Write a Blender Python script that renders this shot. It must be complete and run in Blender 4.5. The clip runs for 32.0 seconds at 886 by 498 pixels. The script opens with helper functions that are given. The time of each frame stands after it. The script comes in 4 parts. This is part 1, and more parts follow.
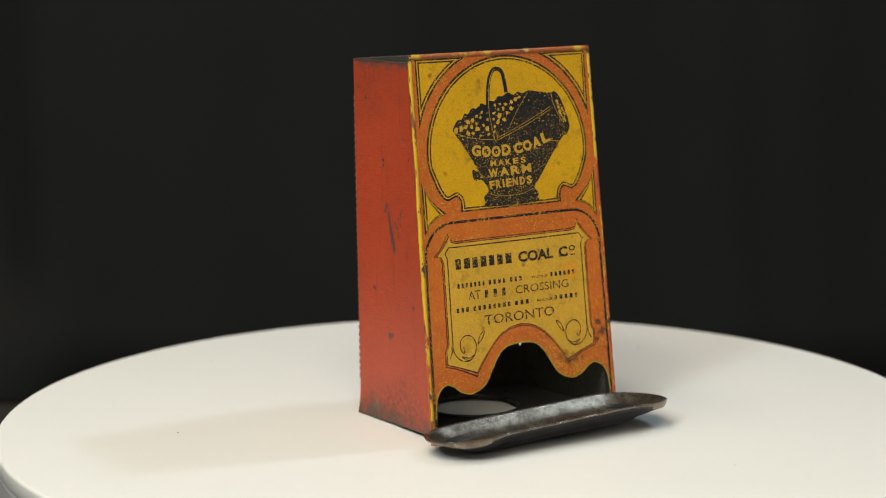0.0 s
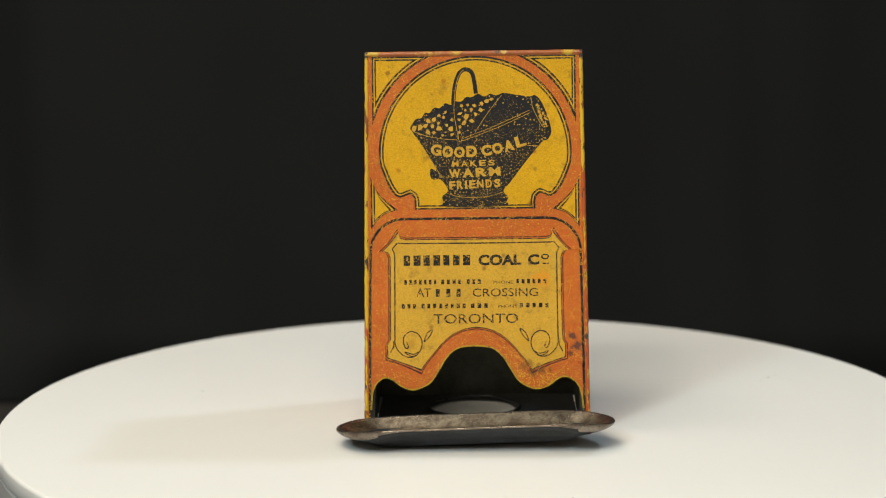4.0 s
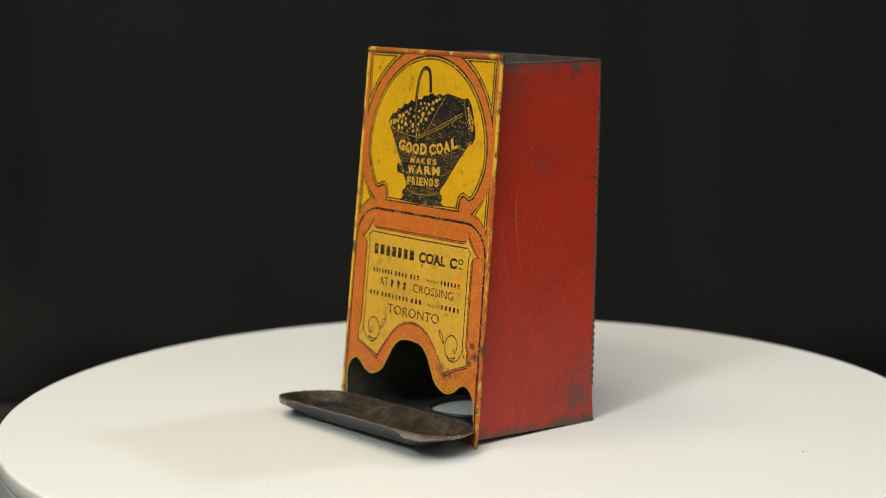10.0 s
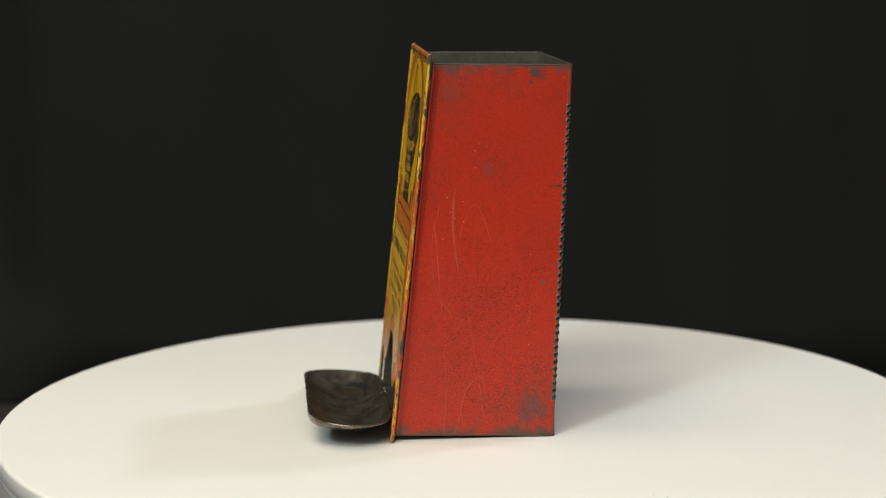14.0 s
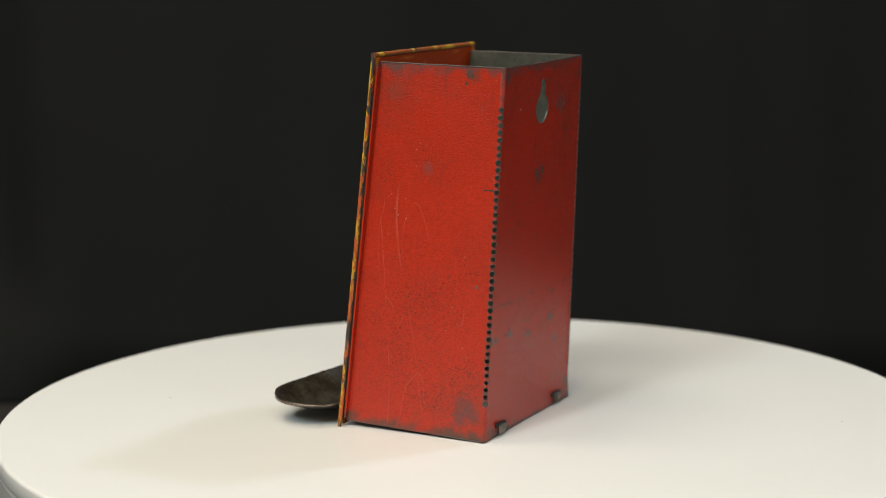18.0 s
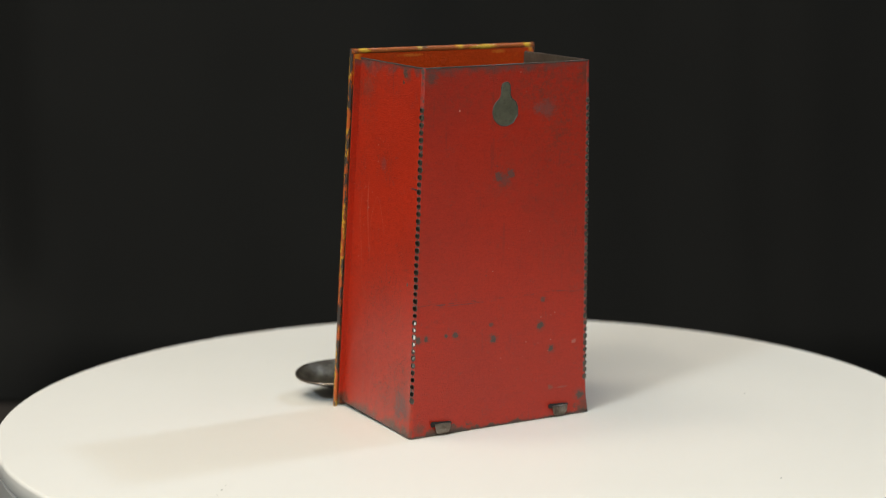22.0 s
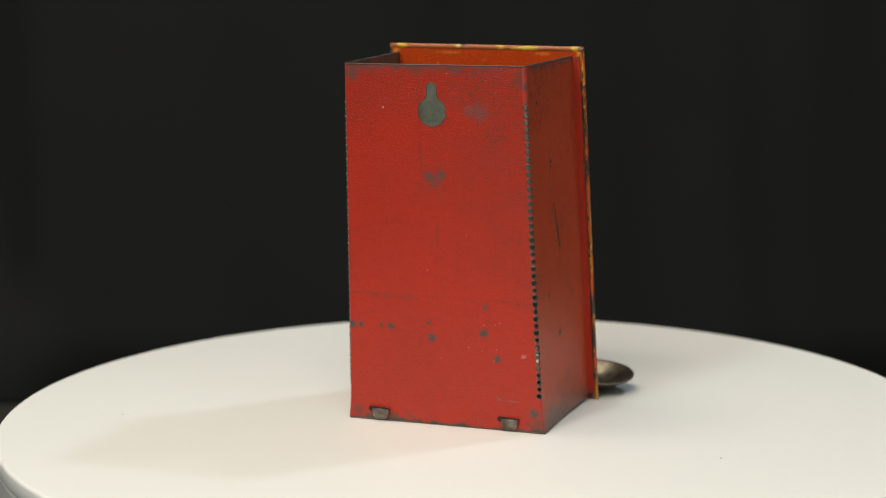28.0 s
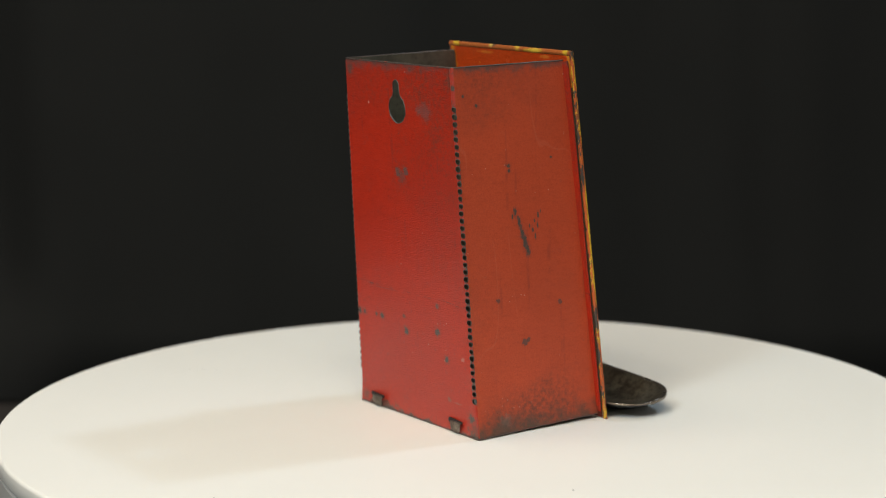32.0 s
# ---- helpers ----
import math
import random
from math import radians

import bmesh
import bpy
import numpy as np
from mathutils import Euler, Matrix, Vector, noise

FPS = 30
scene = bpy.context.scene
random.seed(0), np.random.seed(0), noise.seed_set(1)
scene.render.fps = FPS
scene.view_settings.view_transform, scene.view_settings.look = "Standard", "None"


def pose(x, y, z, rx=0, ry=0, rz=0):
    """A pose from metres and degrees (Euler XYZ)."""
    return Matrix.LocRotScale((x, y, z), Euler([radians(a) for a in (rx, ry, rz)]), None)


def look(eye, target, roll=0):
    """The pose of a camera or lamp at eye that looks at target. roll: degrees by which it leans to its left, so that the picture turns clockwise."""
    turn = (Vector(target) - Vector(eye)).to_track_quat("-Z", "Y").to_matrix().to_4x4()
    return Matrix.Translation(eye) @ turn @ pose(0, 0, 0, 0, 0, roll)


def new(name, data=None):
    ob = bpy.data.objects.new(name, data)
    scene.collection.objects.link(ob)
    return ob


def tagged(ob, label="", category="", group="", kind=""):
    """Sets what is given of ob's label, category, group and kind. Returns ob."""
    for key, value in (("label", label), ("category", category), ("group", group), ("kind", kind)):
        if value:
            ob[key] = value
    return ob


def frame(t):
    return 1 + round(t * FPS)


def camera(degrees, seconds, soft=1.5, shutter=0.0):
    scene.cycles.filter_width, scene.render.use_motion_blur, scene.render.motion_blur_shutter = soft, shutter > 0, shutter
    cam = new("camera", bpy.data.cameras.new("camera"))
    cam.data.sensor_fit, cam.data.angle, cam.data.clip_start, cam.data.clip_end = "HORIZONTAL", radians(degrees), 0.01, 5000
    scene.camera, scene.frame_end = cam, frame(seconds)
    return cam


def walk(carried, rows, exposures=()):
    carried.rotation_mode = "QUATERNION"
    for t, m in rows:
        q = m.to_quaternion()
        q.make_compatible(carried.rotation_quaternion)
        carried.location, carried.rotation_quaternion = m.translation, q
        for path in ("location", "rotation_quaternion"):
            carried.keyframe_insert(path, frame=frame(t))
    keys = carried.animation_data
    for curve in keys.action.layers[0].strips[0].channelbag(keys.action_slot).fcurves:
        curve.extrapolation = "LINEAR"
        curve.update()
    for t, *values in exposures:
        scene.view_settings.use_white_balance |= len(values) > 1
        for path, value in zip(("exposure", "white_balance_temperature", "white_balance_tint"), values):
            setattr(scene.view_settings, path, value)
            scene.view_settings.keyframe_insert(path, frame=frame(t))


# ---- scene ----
from mathutils.geometry import tessellate_polygon

# ---- camera ----
cam = camera(25.97, 32.0, soft=1.0)
EYE = Vector((0.0, -0.6445, 0.1650))
YAW, PITCH = radians(-0.873), radians(9.567)
AIM = EYE + Vector((math.sin(YAW) * math.cos(PITCH), math.cos(YAW) * math.cos(PITCH), -math.sin(PITCH)))
walk(cam, [(0.0, look(EYE, AIM, -0.555)), (32.0, look(EYE, AIM, -0.555))])
cam.data.dof.use_dof = True
cam.data.dof.focus_distance = 0.615
cam.data.dof.aperture_fstop = 11.5


def turn(t):
    """The turntable's angle in degrees at t seconds: an almost even clockwise turn."""
    return 34.176 - 8.3816 * t - 0.00265 * (t - 16.0) ** 2


TURN_ROWS = [(float(t), pose(0, 0, 0, 0, 0, turn(t))) for t in range(0, 33, 2)]

# ---- light ----
world = bpy.data.worlds.new("room_air")
world.use_nodes = True
world.node_tree.nodes["Background"].inputs[0].default_value = (0.02, 0.02, 0.02, 1)
scene.world = world
scene.view_settings.exposure = 0.0


def area_lamp(name, eye, target, width, height, power, colour):
    data = bpy.data.lights.new(name, "AREA")
    data.shape, data.size, data.size_y = "RECTANGLE", width, height
    data.energy, data.color = power, colour
    ob = new(name, data)
    ob.matrix_basis = look(eye, target)
    return ob


# two lamps in front on the left, low and bluish and high and warm; weak bluish ones in front and behind on the right; the ceiling panels
area_lamp("studio_lamp", (-0.80, -1.15, 1.05), (0, 0, 0.06), 0.20, 0.20, 9.1, (0.60, 0.82, 1.0))
area_lamp("spot_lamp", (-0.50, -0.87, 1.50), (0, 0, 0.05), 0.16, 0.16, 3.4, (1.0, 0.92, 0.78))
area_lamp("rear_lamp", (1.08, 0.52, 1.60), (0, 0, 0.05), 0.11, 0.11, 9.4, (0.62, 0.80, 1.0))
area_lamp("front_lamp", (1.05, -1.00, 0.90), (0, 0, 0.05), 0.14, 0.14, 1.45, (0.62, 0.82, 1.0))
area_lamp("panel_lamp", (-0.72, -0.02, 1.94), (-0.72, -0.02, 0), 0.9, 0.6, 13.5, (1.0, 0.92, 0.78))
area_lamp("troffer_lamp", (-0.52, -1.52, 1.94), (-0.52, -1.52, 0), 2.0, 1.2, 52.0, (1.0, 0.95, 0.82))

MM = 0.001


# ---- materials ----
class Mat:
    """A small node builder for one material."""

    def __init__(self, name, rough=0.5, metal=0.0, spec=0.5):
        self.m = bpy.data.materials.new(name)
        self.m.use_nodes = True
        self.t = self.m.node_tree
        self.b = self.t.nodes["Principled BSDF"]
        self.b.inputs["Roughness"].default_value = rough
        self.b.inputs["Metallic"].default_value = metal
        self.b.inputs["Specular IOR Level"].default_value = spec
        self.co = self.t.nodes.new("ShaderNodeTexCoord").outputs["Object"]

    def node(self, kind, operation="", data_type=""):
        n = self.t.nodes.new(kind)
        if operation:
            n.operation = operation
        if data_type:
            n.data_type = data_type
        return n

    def link(self, a, b):
        self.t.links.new(a, b)

    def noise(self, scale, detail=4.0, rough=0.55, stretch=None, shift=(0, 0, 0)):
        n = self.node("ShaderNodeTexNoise")
        n.inputs["Scale"].default_value = scale
        n.inputs["Detail"].default_value = detail
        n.inputs["Roughness"].default_value = rough
        mp = self.node("ShaderNodeMapping")
        mp.inputs["Location"].default_value = shift
        if stretch:
            mp.inputs["Scale"].default_value = stretch
        self.link(self.co, mp.inputs[0])
        self.link(mp.outputs[0], n.inputs["Vector"])
        return n.outputs["Fac"]

    def dots(self, scale, rand=1.0, stretch=None):
        n = self.node("ShaderNodeTexVoronoi")
        n.inputs["Scale"].default_value = scale
        n.inputs["Randomness"].default_value = rand
        if stretch:
            mp = self.node("ShaderNodeMapping")
            mp.inputs["Scale"].default_value = stretch
            self.link(self.co, mp.inputs[0])
            self.link(mp.outputs[0], n.inputs["Vector"])
        else:
            self.link(self.co, n.inputs["Vector"])
        return n.outputs["Distance"]

    def speckle(self, scale, share, lo, hi, shift=(0, 0, 0)):
        """Round dots of uneven size: a share of the cells carries one."""
        mp = self.node("ShaderNodeMapping")
        mp.inputs["Location"].default_value = shift
        self.link(self.co, mp.inputs[0])
        n = self.node("ShaderNodeTexVoronoi")
        n.inputs["Scale"].default_value = scale
        self.link(mp.outputs[0], n.inputs["Vector"])
        c = self.node("ShaderNodeSeparateColor")
        self.link(n.outputs["Color"], c.inputs[0])
        size = self.math("ADD", lo, self.math("MULTIPLY", c.outputs[1], hi - lo))
        dot = self.ramp(self.math("SUBTRACT", n.outputs["Distance"], size), -0.05, 0.05, flip=True)
        return self.math("MULTIPLY", dot, self.ramp(c.outputs[0], 1 - share, 1.001 - share))

    def hairline(self, scale, stretch, shift, width):
        """Long wandering hairlines: the level lines of a stretched noise."""
        n = self.noise(scale, 2, 0.4, stretch, shift)
        return self.ramp(self.math("ABSOLUTE", self.math("SUBTRACT", n, 0.5), 0.0), width * 0.4, width, flip=True)

    def ramp(self, fac, lo, hi, flip=False):
        n = self.node("ShaderNodeMapRange")
        n.inputs["From Min"].default_value = lo
        n.inputs["From Max"].default_value = hi
        n.inputs["To Min"].default_value = 1.0 if flip else 0.0
        n.inputs["To Max"].default_value = 0.0 if flip else 1.0
        self.link(fac, n.inputs["Value"])
        return n.outputs["Result"]

    def math(self, op, a, b):
        n = self.node("ShaderNodeMath", operation=op)
        for i, x in enumerate((a, b)):
            if isinstance(x, (int, float)):
                n.inputs[i].default_value = x
            else:
                self.link(x, n.inputs[i])
        return n.outputs[0]

    def mix(self, fac, a, b):
        n = self.node("ShaderNodeMix", data_type="RGBA")
        for i, x in ((0, fac), (6, a), (7, b)):
            if isinstance(x, (int, float)):
                n.inputs[i].default_value = x
            elif isinstance(x, tuple):
                n.inputs[i].default_value = (*x, 1.0) if len(x) == 3 else x
            else:
                self.link(x, n.inputs[i])
        return n.outputs[2]

    def near(self, point, radius, wobble, edge=0.25, mask=(1, 1, 1)):
        """1 inside an uneven patch round a point in millimetres; mask stretches the patch along an axis."""
        d = self.node("ShaderNodeVectorMath", operation="SUBTRACT")
        self.link(self.co, d.inputs[0])
        d.inputs[1].default_value = [x * MM for x in point]
        e = self.node("ShaderNodeVectorMath", operation="MULTIPLY")
        self.link(d.outputs[0], e.inputs[0])
        e.inputs[1].default_value = mask
        f = self.node("ShaderNodeVectorMath", operation="LENGTH")
        self.link(e.outputs[0], f.inputs[0])
        w = self.math("MULTIPLY", self.math("SUBTRACT", wobble, 0.5), radius * MM * 3.6)
        return self.ramp(self.math("ADD", f.outputs["Value"], w), radius * MM * (1 - edge), radius * MM * (1 + edge), flip=True)

    def axis(self, i):
        s = self.node("ShaderNodeSeparateXYZ")
        self.link(self.co, s.inputs[0])
        return s.outputs[i]

    def colour(self, c):
        if isinstance(c, tuple):
            self.b.inputs["Base Color"].default_value = (*c, 1.0)
        else:
            self.link(c, self.b.inputs["Base Color"])

    def rough(self, fac, lo, hi):
        n = self.node("ShaderNodeMapRange")
        n.inputs["To Min"].default_value, n.inputs["To Max"].default_value = lo, hi
        self.link(fac, n.inputs["Value"])
        self.link(n.outputs["Result"], self.b.inputs["Roughness"])

    def bump(self, height, strength, distance):
        n = self.node("ShaderNodeBump")
        n.inputs["Strength"].default_value = strength
        n.inputs["Distance"].default_value = distance
        self.link(height, n.inputs["Height"])
        self.link(n.outputs[0], self.b.inputs["Normal"])


TIN = (0.062, 0.057, 0.046)
RUST = (0.075, 0.05, 0.035)


def painted(name, base, dull, spots=(), grime=0.58, low_wear=0.0048, mask=(1, 1, 1), crackled=0.2, peel=0.3, shine=0.42, grit=0.34, crazed=(), dusty=(), hair=0.0, tide=0.0):
    """Old japanned tin: red enamel with grain, faded clouds, fine scuffs, scratches and bare chips."""
    k = Mat(name, rough=0.4, spec=shine)
    cloud = k.noise(28, 5, 0.6)
    grain = k.noise(1500, 3, 0.6)
    brush = k.noise(420, 4, 0.65, stretch=(0.5, 0.5, 2.2), shift=(9, 4, 2))
    mid = k.noise(170, 6, 0.65, shift=(3, 1, 2))
    c = k.mix(k.ramp(cloud, 0.35, 0.72), base, dull)
    c = k.mix(k.math("MULTIPLY", k.ramp(grain, 0.42, 0.72), grit), c, tuple(x * 0.42 for x in base))
    c = k.mix(k.math("MULTIPLY", k.ramp(brush, 0.50, 0.72), 0.18), c, tuple(x * 0.5 for x in dull))
    speck = k.noise(2500, 2, 0.6, shift=(2, 5, 7))
    c = k.mix(k.math("MULTIPLY", k.ramp(speck, 0.58, 0.70), grit * 0.9), c, tuple(x * 0.3 for x in base))
    crackle = k.noise(1000, 4, 0.7, stretch=(1, 1, 2.6), shift=(4, 4, 1))
    c = k.mix(k.math("MULTIPLY", k.ramp(crackle, 0.52, 0.64), crackled), c, tuple(x * 0.34 for x in base))
    scuff = k.math("MULTIPLY", k.ramp(k.noise(520, 6, 0.75, shift=(3, 1, 2)), grime - 0.04, grime + 0.12), k.ramp(mid, 0.46, 0.62))
    c = k.mix(k.math("MULTIPLY", scuff, 0.55), c, (0.085, 0.045, 0.04))
    for turned, shift in ((28, 0.0), (-35, 4.0), (8, 9.0)):
        w = k.node("ShaderNodeMapping")
        w.inputs["Rotation"].default_value = (radians(turned), radians(turned * 0.6), 0)
        w.inputs["Scale"].default_value = (420, 420, 14)
        w.inputs["Location"].default_value = (shift, shift, shift)
        k.link(k.co, w.inputs[0])
        n = k.node("ShaderNodeTexNoise")
        n.inputs["Scale"].default_value, n.inputs["Detail"].default_value = 1.0, 1.0
        k.link(w.outputs[0], n.inputs["Vector"])
        line = k.math("MULTIPLY", k.ramp(n.outputs["Fac"], 0.70, 0.76), k.ramp(mid, 0.42, 0.55))
        c = k.mix(k.math("MULTIPLY", line, 0.28), c, (0.13, 0.03, 0.025))
    pin = k.ramp(k.dots(330), 0.05, 0.085, flip=True)
    pin = k.math("MULTIPLY", pin, k.ramp(k.noise(60, 2, 0.5, shift=(5, 5, 5)), 0.52, 0.6))
    c = k.mix(k.math("MULTIPLY", pin, 0.5), c, (0.55, 0.3, 0.24))
    soft = k.noise(70, 5, 0.7, shift=(7, 2, 2))
    craze = k.ramp(k.noise(1500, 4, 0.75, stretch=(1, 1, 1.5), shift=(8, 3, 3)), 0.53, 0.60)
    for point, radius in crazed:
        patch = k.near(point, radius, soft, 0.8, mask)
        c = k.mix(k.math("MULTIPLY", k.math("MULTIPLY", patch, craze), 0.5), c, (0.060, 0.021, 0.014))
    film = k.ramp(k.noise(620, 5, 0.75, shift=(2, 6, 1)), 0.40, 0.66)
    for point, radius, amount in dusty:
        patch = k.near(point, radius, soft, 0.9, mask)
        c = k.mix(k.math("MULTIPLY", k.math("MULTIPLY", patch, film), amount), c, (0.105, 0.040, 0.026))
    if hair:
        line = k.math("MAXIMUM", k.hairline(26, (1, 1, 0.16), (3, 8, 1), 0.0016), k.hairline(38, (1, 1, 0.22), (1, 2, 6), 0.0013))
        line = k.math("MULTIPLY", line, k.ramp(k.noise(34, 3, 0.6, shift=(4, 4, 9)), 0.50, 0.60))
        c = k.mix(k.math("MULTIPLY", line, hair), c, (0.56, 0.17, 0.11))
    if tide:
        d = k.math("SUBTRACT", k.axis(2), k.math("ADD", tide, k.math("MULTIPLY", k.math("SUBTRACT", soft, 0.5), 0.004)))
        thin = k.ramp(k.math("ABSOLUTE", d, 0.0), 0.00005, 0.00026, flip=True)
        thin = k.math("MULTIPLY", thin, k.ramp(k.noise(330, 3, 0.7, shift=(5, 1, 1)), 0.44, 0.58))
        c = k.mix(k.math("MULTIPLY", thin, 0.7), c, (0.10, 0.035, 0.03))
    wob = k.noise(800, 5, 0.75, shift=(1, 7, 4))
    for point, radius, tone, *more in spots:
        if tone == TIN:
            c = k.mix(k.math("MULTIPLY", k.near(point, radius * 1.25, wob, 0.5, more[0] if more else mask), 0.55), c, (0.17, 0.055, 0.042))
            radius *= 0.85
        c = k.mix(k.math("MULTIPLY", k.near(point, radius, wob, 0.25 if radius < 1.5 else 0.5, more[0] if more else mask), 0.9 if radius < 1.5 else 0.6), c, tone)
    edge = k.math("ADD", k.axis(2), k.math("MULTIPLY", k.math("SUBTRACT", mid, 0.5), 0.017))
    c = k.mix(k.math("MULTIPLY", k.ramp(edge, low_wear * 0.2, low_wear, flip=True), 0.85), c, RUST)
    foot = k.math("ADD", k.axis(2), k.math("MULTIPLY", k.math("SUBTRACT", mid, 0.5), 0.0025))
    c = k.mix(k.math("MULTIPLY", k.ramp(foot, 0.0001, 0.0009, flip=True), 0.85), c, (0.04, 0.032, 0.026))
    rim = k.math("ADD", k.axis(2), k.math("MULTIPLY", k.math("SUBTRACT", mid, 0.5), 0.012))
    c = k.mix(k.math("MULTIPLY", k.ramp(rim, 0.1180, 0.1212), 0.8), c, (0.09, 0.06, 0.05))
    k.colour(c)
    k.rough(k.noise(75, 5, 0.6, shift=(2, 2, 9)), 0.10, 0.30)
    blister = k.math("MULTIPLY", k.ramp(k.dots(1050), 0.02, 0.34, flip=True), k.ramp(k.noise(120, 3, 0.6, shift=(6, 2, 4)), 0.40, 0.60))
    relief = k.math("ADD", k.math("MULTIPLY", k.noise(1700, 4, 0.7, stretch=(0.75, 0.75, 1.25)), 0.72), k.math("MULTIPLY", blister, 0.46))
    k.bump(relief, peel, 0.0005)
    return k.m


def printed(name, base, fleck=None, amount=0.0, size=0.25, dirt=(0.12, 0.06, 0.02), stain=0.3, spots=(), bald=(), dotted=(), gloss=(0.22, 0.40)):
    """Lithographed ink on tin, with fine flecks where the ink is lost and a little foxing."""
    k = Mat(name, rough=0.4, spec=0.42)
    c = k.mix(k.ramp(k.noise(45, 5, 0.6), 0.35, 0.75), base, tuple(x * 0.80 for x in base))
    c = k.mix(k.math("MULTIPLY", k.ramp(k.noise(1700, 3, 0.65), 0.46, 0.68), 0.38), c, tuple(x * 0.55 for x in base))
    c = k.mix(k.math("MULTIPLY", k.ramp(k.noise(260, 5, 0.7, shift=(4, 0, 1)), 0.56, 0.74), stain), c, dirt)
    fox = k.math("MULTIPLY", k.ramp(k.dots(140), 0.06, 0.16, flip=True), k.ramp(k.noise(50, 2, 0.5, shift=(8, 1, 3)), 0.54, 0.62))
    c = k.mix(k.math("MULTIPLY", fox, stain * 1.6), c, (0.2, 0.1, 0.02))
    speck = k.noise(2700, 2, 0.6, shift=(2, 5, 7))
    c = k.mix(k.math("MULTIPLY", k.ramp(speck, 0.56, 0.66), 0.38), c, tuple(x * 0.35 for x in base))
    c = k.mix(k.math("MULTIPLY", k.ramp(speck, 0.34, 0.42, flip=True), 0.22), c, tuple(min(1.0, x * 1.35 + 0.02) for x in base))
    if fleck:
        cover = k.ramp(k.noise(240, 3, 0.6, shift=(6, 6, 1)), 0.60 - amount, 0.68 - amount)
        fine = k.math("MULTIPLY", k.ramp(k.dots(2300), size * 0.75, size, flip=True), cover)
        big = k.math("MULTIPLY", k.ramp(k.dots(1350), size * 0.6, size * 0.8, flip=True), k.ramp(k.noise(190, 3, 0.6, shift=(2, 9, 4)), 0.62 - amount * 0.6, 0.68 - amount * 0.6))
        lost = k.math("MAXIMUM", fine, big)
        if dotted:
            scale, share, lo, hi, high = dotted
            lost = k.math("MAXIMUM", k.math("MULTIPLY", lost, 0.6), k.speckle(scale * 0.8, share * 0.6, lo, hi))
            worn = k.ramp(k.math("ADD", k.axis(2), k.math("MULTIPLY", k.noise(90, 3, 0.6, shift=(1, 5, 5)), 0.03)), high + 0.009, high + 0.021, flip=True)
            dense = k.math("MAXIMUM", k.speckle(scale, share, lo, hi, (0.003, 0.007, 0.001)), k.speckle(scale * 1.7, share, lo, hi, (0.001, 0.002, 0.005)))
            lost = k.math("MAXIMUM", lost, k.math("MULTIPLY", dense, worn))
        for point, radius in bald:
            patch = k.near(point, radius, k.noise(200, 3, 0.6, shift=(7, 2, 2)), 0.8, (1, 0, 1))
            lost = k.math("MAXIMUM", lost, k.math("MULTIPLY", patch, k.math("MAXIMUM", k.speckle(1500, 0.75, 0.16, 0.42, (0.002, 0.004, 0.003)), k.speckle(2300, 0.7, 0.2, 0.42, (0.005, 0.001, 0.002)))))
        c = k.mix(lost, c, fleck)
    wob = k.noise(520, 4, 0.75, shift=(1, 7, 4))
    for point, radius, tone, *more in spots:
        c = k.mix(k.math("MULTIPLY", k.near(point, radius, wob, 0.4, more[0] if more else (1, 0, 1)), 0.8), c, tone)
    k.colour(c)
    k.rough(k.noise(90, 4, 0.6, shift=(1, 3, 5)), *gloss)
    k.bump(k.noise(1000, 4, 0.65), 0.45, 0.0005)
    return k.m


YELLOW = (0.755, 0.396, 0.006)
TAN = (0.705, 0.385, 0.035)
ORANGE = (0.62, 0.135, 0.018)
INK = (0.011, 0.011, 0.013)

back_spots = [((34.2, 24.5, 32.8), 1.3, TIN), ((31.0, 24.5, 32.8), 0.9, TIN), ((20.0, 24.5, 32.9), 1.0, TIN), ((23.6, 24.5, 33.0), 0.6, TIN),
              ((5.6, 24.5, 30.4), 1.1, TIN), ((5.2, 24.5, 29.4), 0.9, TIN), ((6.4, 24.5, 35.0), 0.8, (0.12, 0.05, 0.04)), ((-12.8, 24.6, 32.6), 1.3, TIN),
              ((-17.4, 24.3, 24.0), 1.1, TIN), ((-13.5, 24.7, 41.5), 0.9, (0.12, 0.06, 0.05)), ((-26.6, 24.5, 25.6), 0.9, (0.42, 0.13, 0.10), (0.9, 0, 1.3)),
              ((-29.8, 23.0, 6.2), 1.6, TIN), ((-31.5, 22.0, 3.0), 2.2, RUST), ((-13.2, 27.2, 105.7), 2.6, (0.14, 0.07, 0.06)),
              ((-9.5, 27.2, 105.9), 1.5, (0.16, 0.07, 0.06)), ((2.6, 26.3, 82.9), 2.0, (0.10, 0.06, 0.05)), ((5.0, 26.3, 84.6), 1.4, (0.12, 0.06, 0.05)),
              ((0.2, 26.3, 85.0), 1.4, (0.12, 0.06, 0.05)), ((20.0, 27.2, 106.6), 0.36, (0.62, 0.32, 0.27)), ((30.5, 27.6, 117.5), 1.8, TIN),
              ((-28.0, 27.4, 116.5), 2.2, RUST), ((33.0, 21.8, 2.5), 1.8, RUST), ((16.0, 0, 43.0), 0.16, (0.20, 0.035, 0.03), (0.02, 0, 1)), ((26.0, 0, 43.6), 0.22, (0.14, 0.04, 0.035), (0.1, 0, 1)),
              ((-17.6, 0, 10.5), 0.8, (0.22, 0.07, 0.05)), ((-22.0, 0, 10.0), 0.30, (0.30, 0.06, 0.045), (0.12, 0, 1)), ((-13.2, 0, 55.0), 0.16, (0.30, 0.03, 0.02), (1, 0, 0.03))]
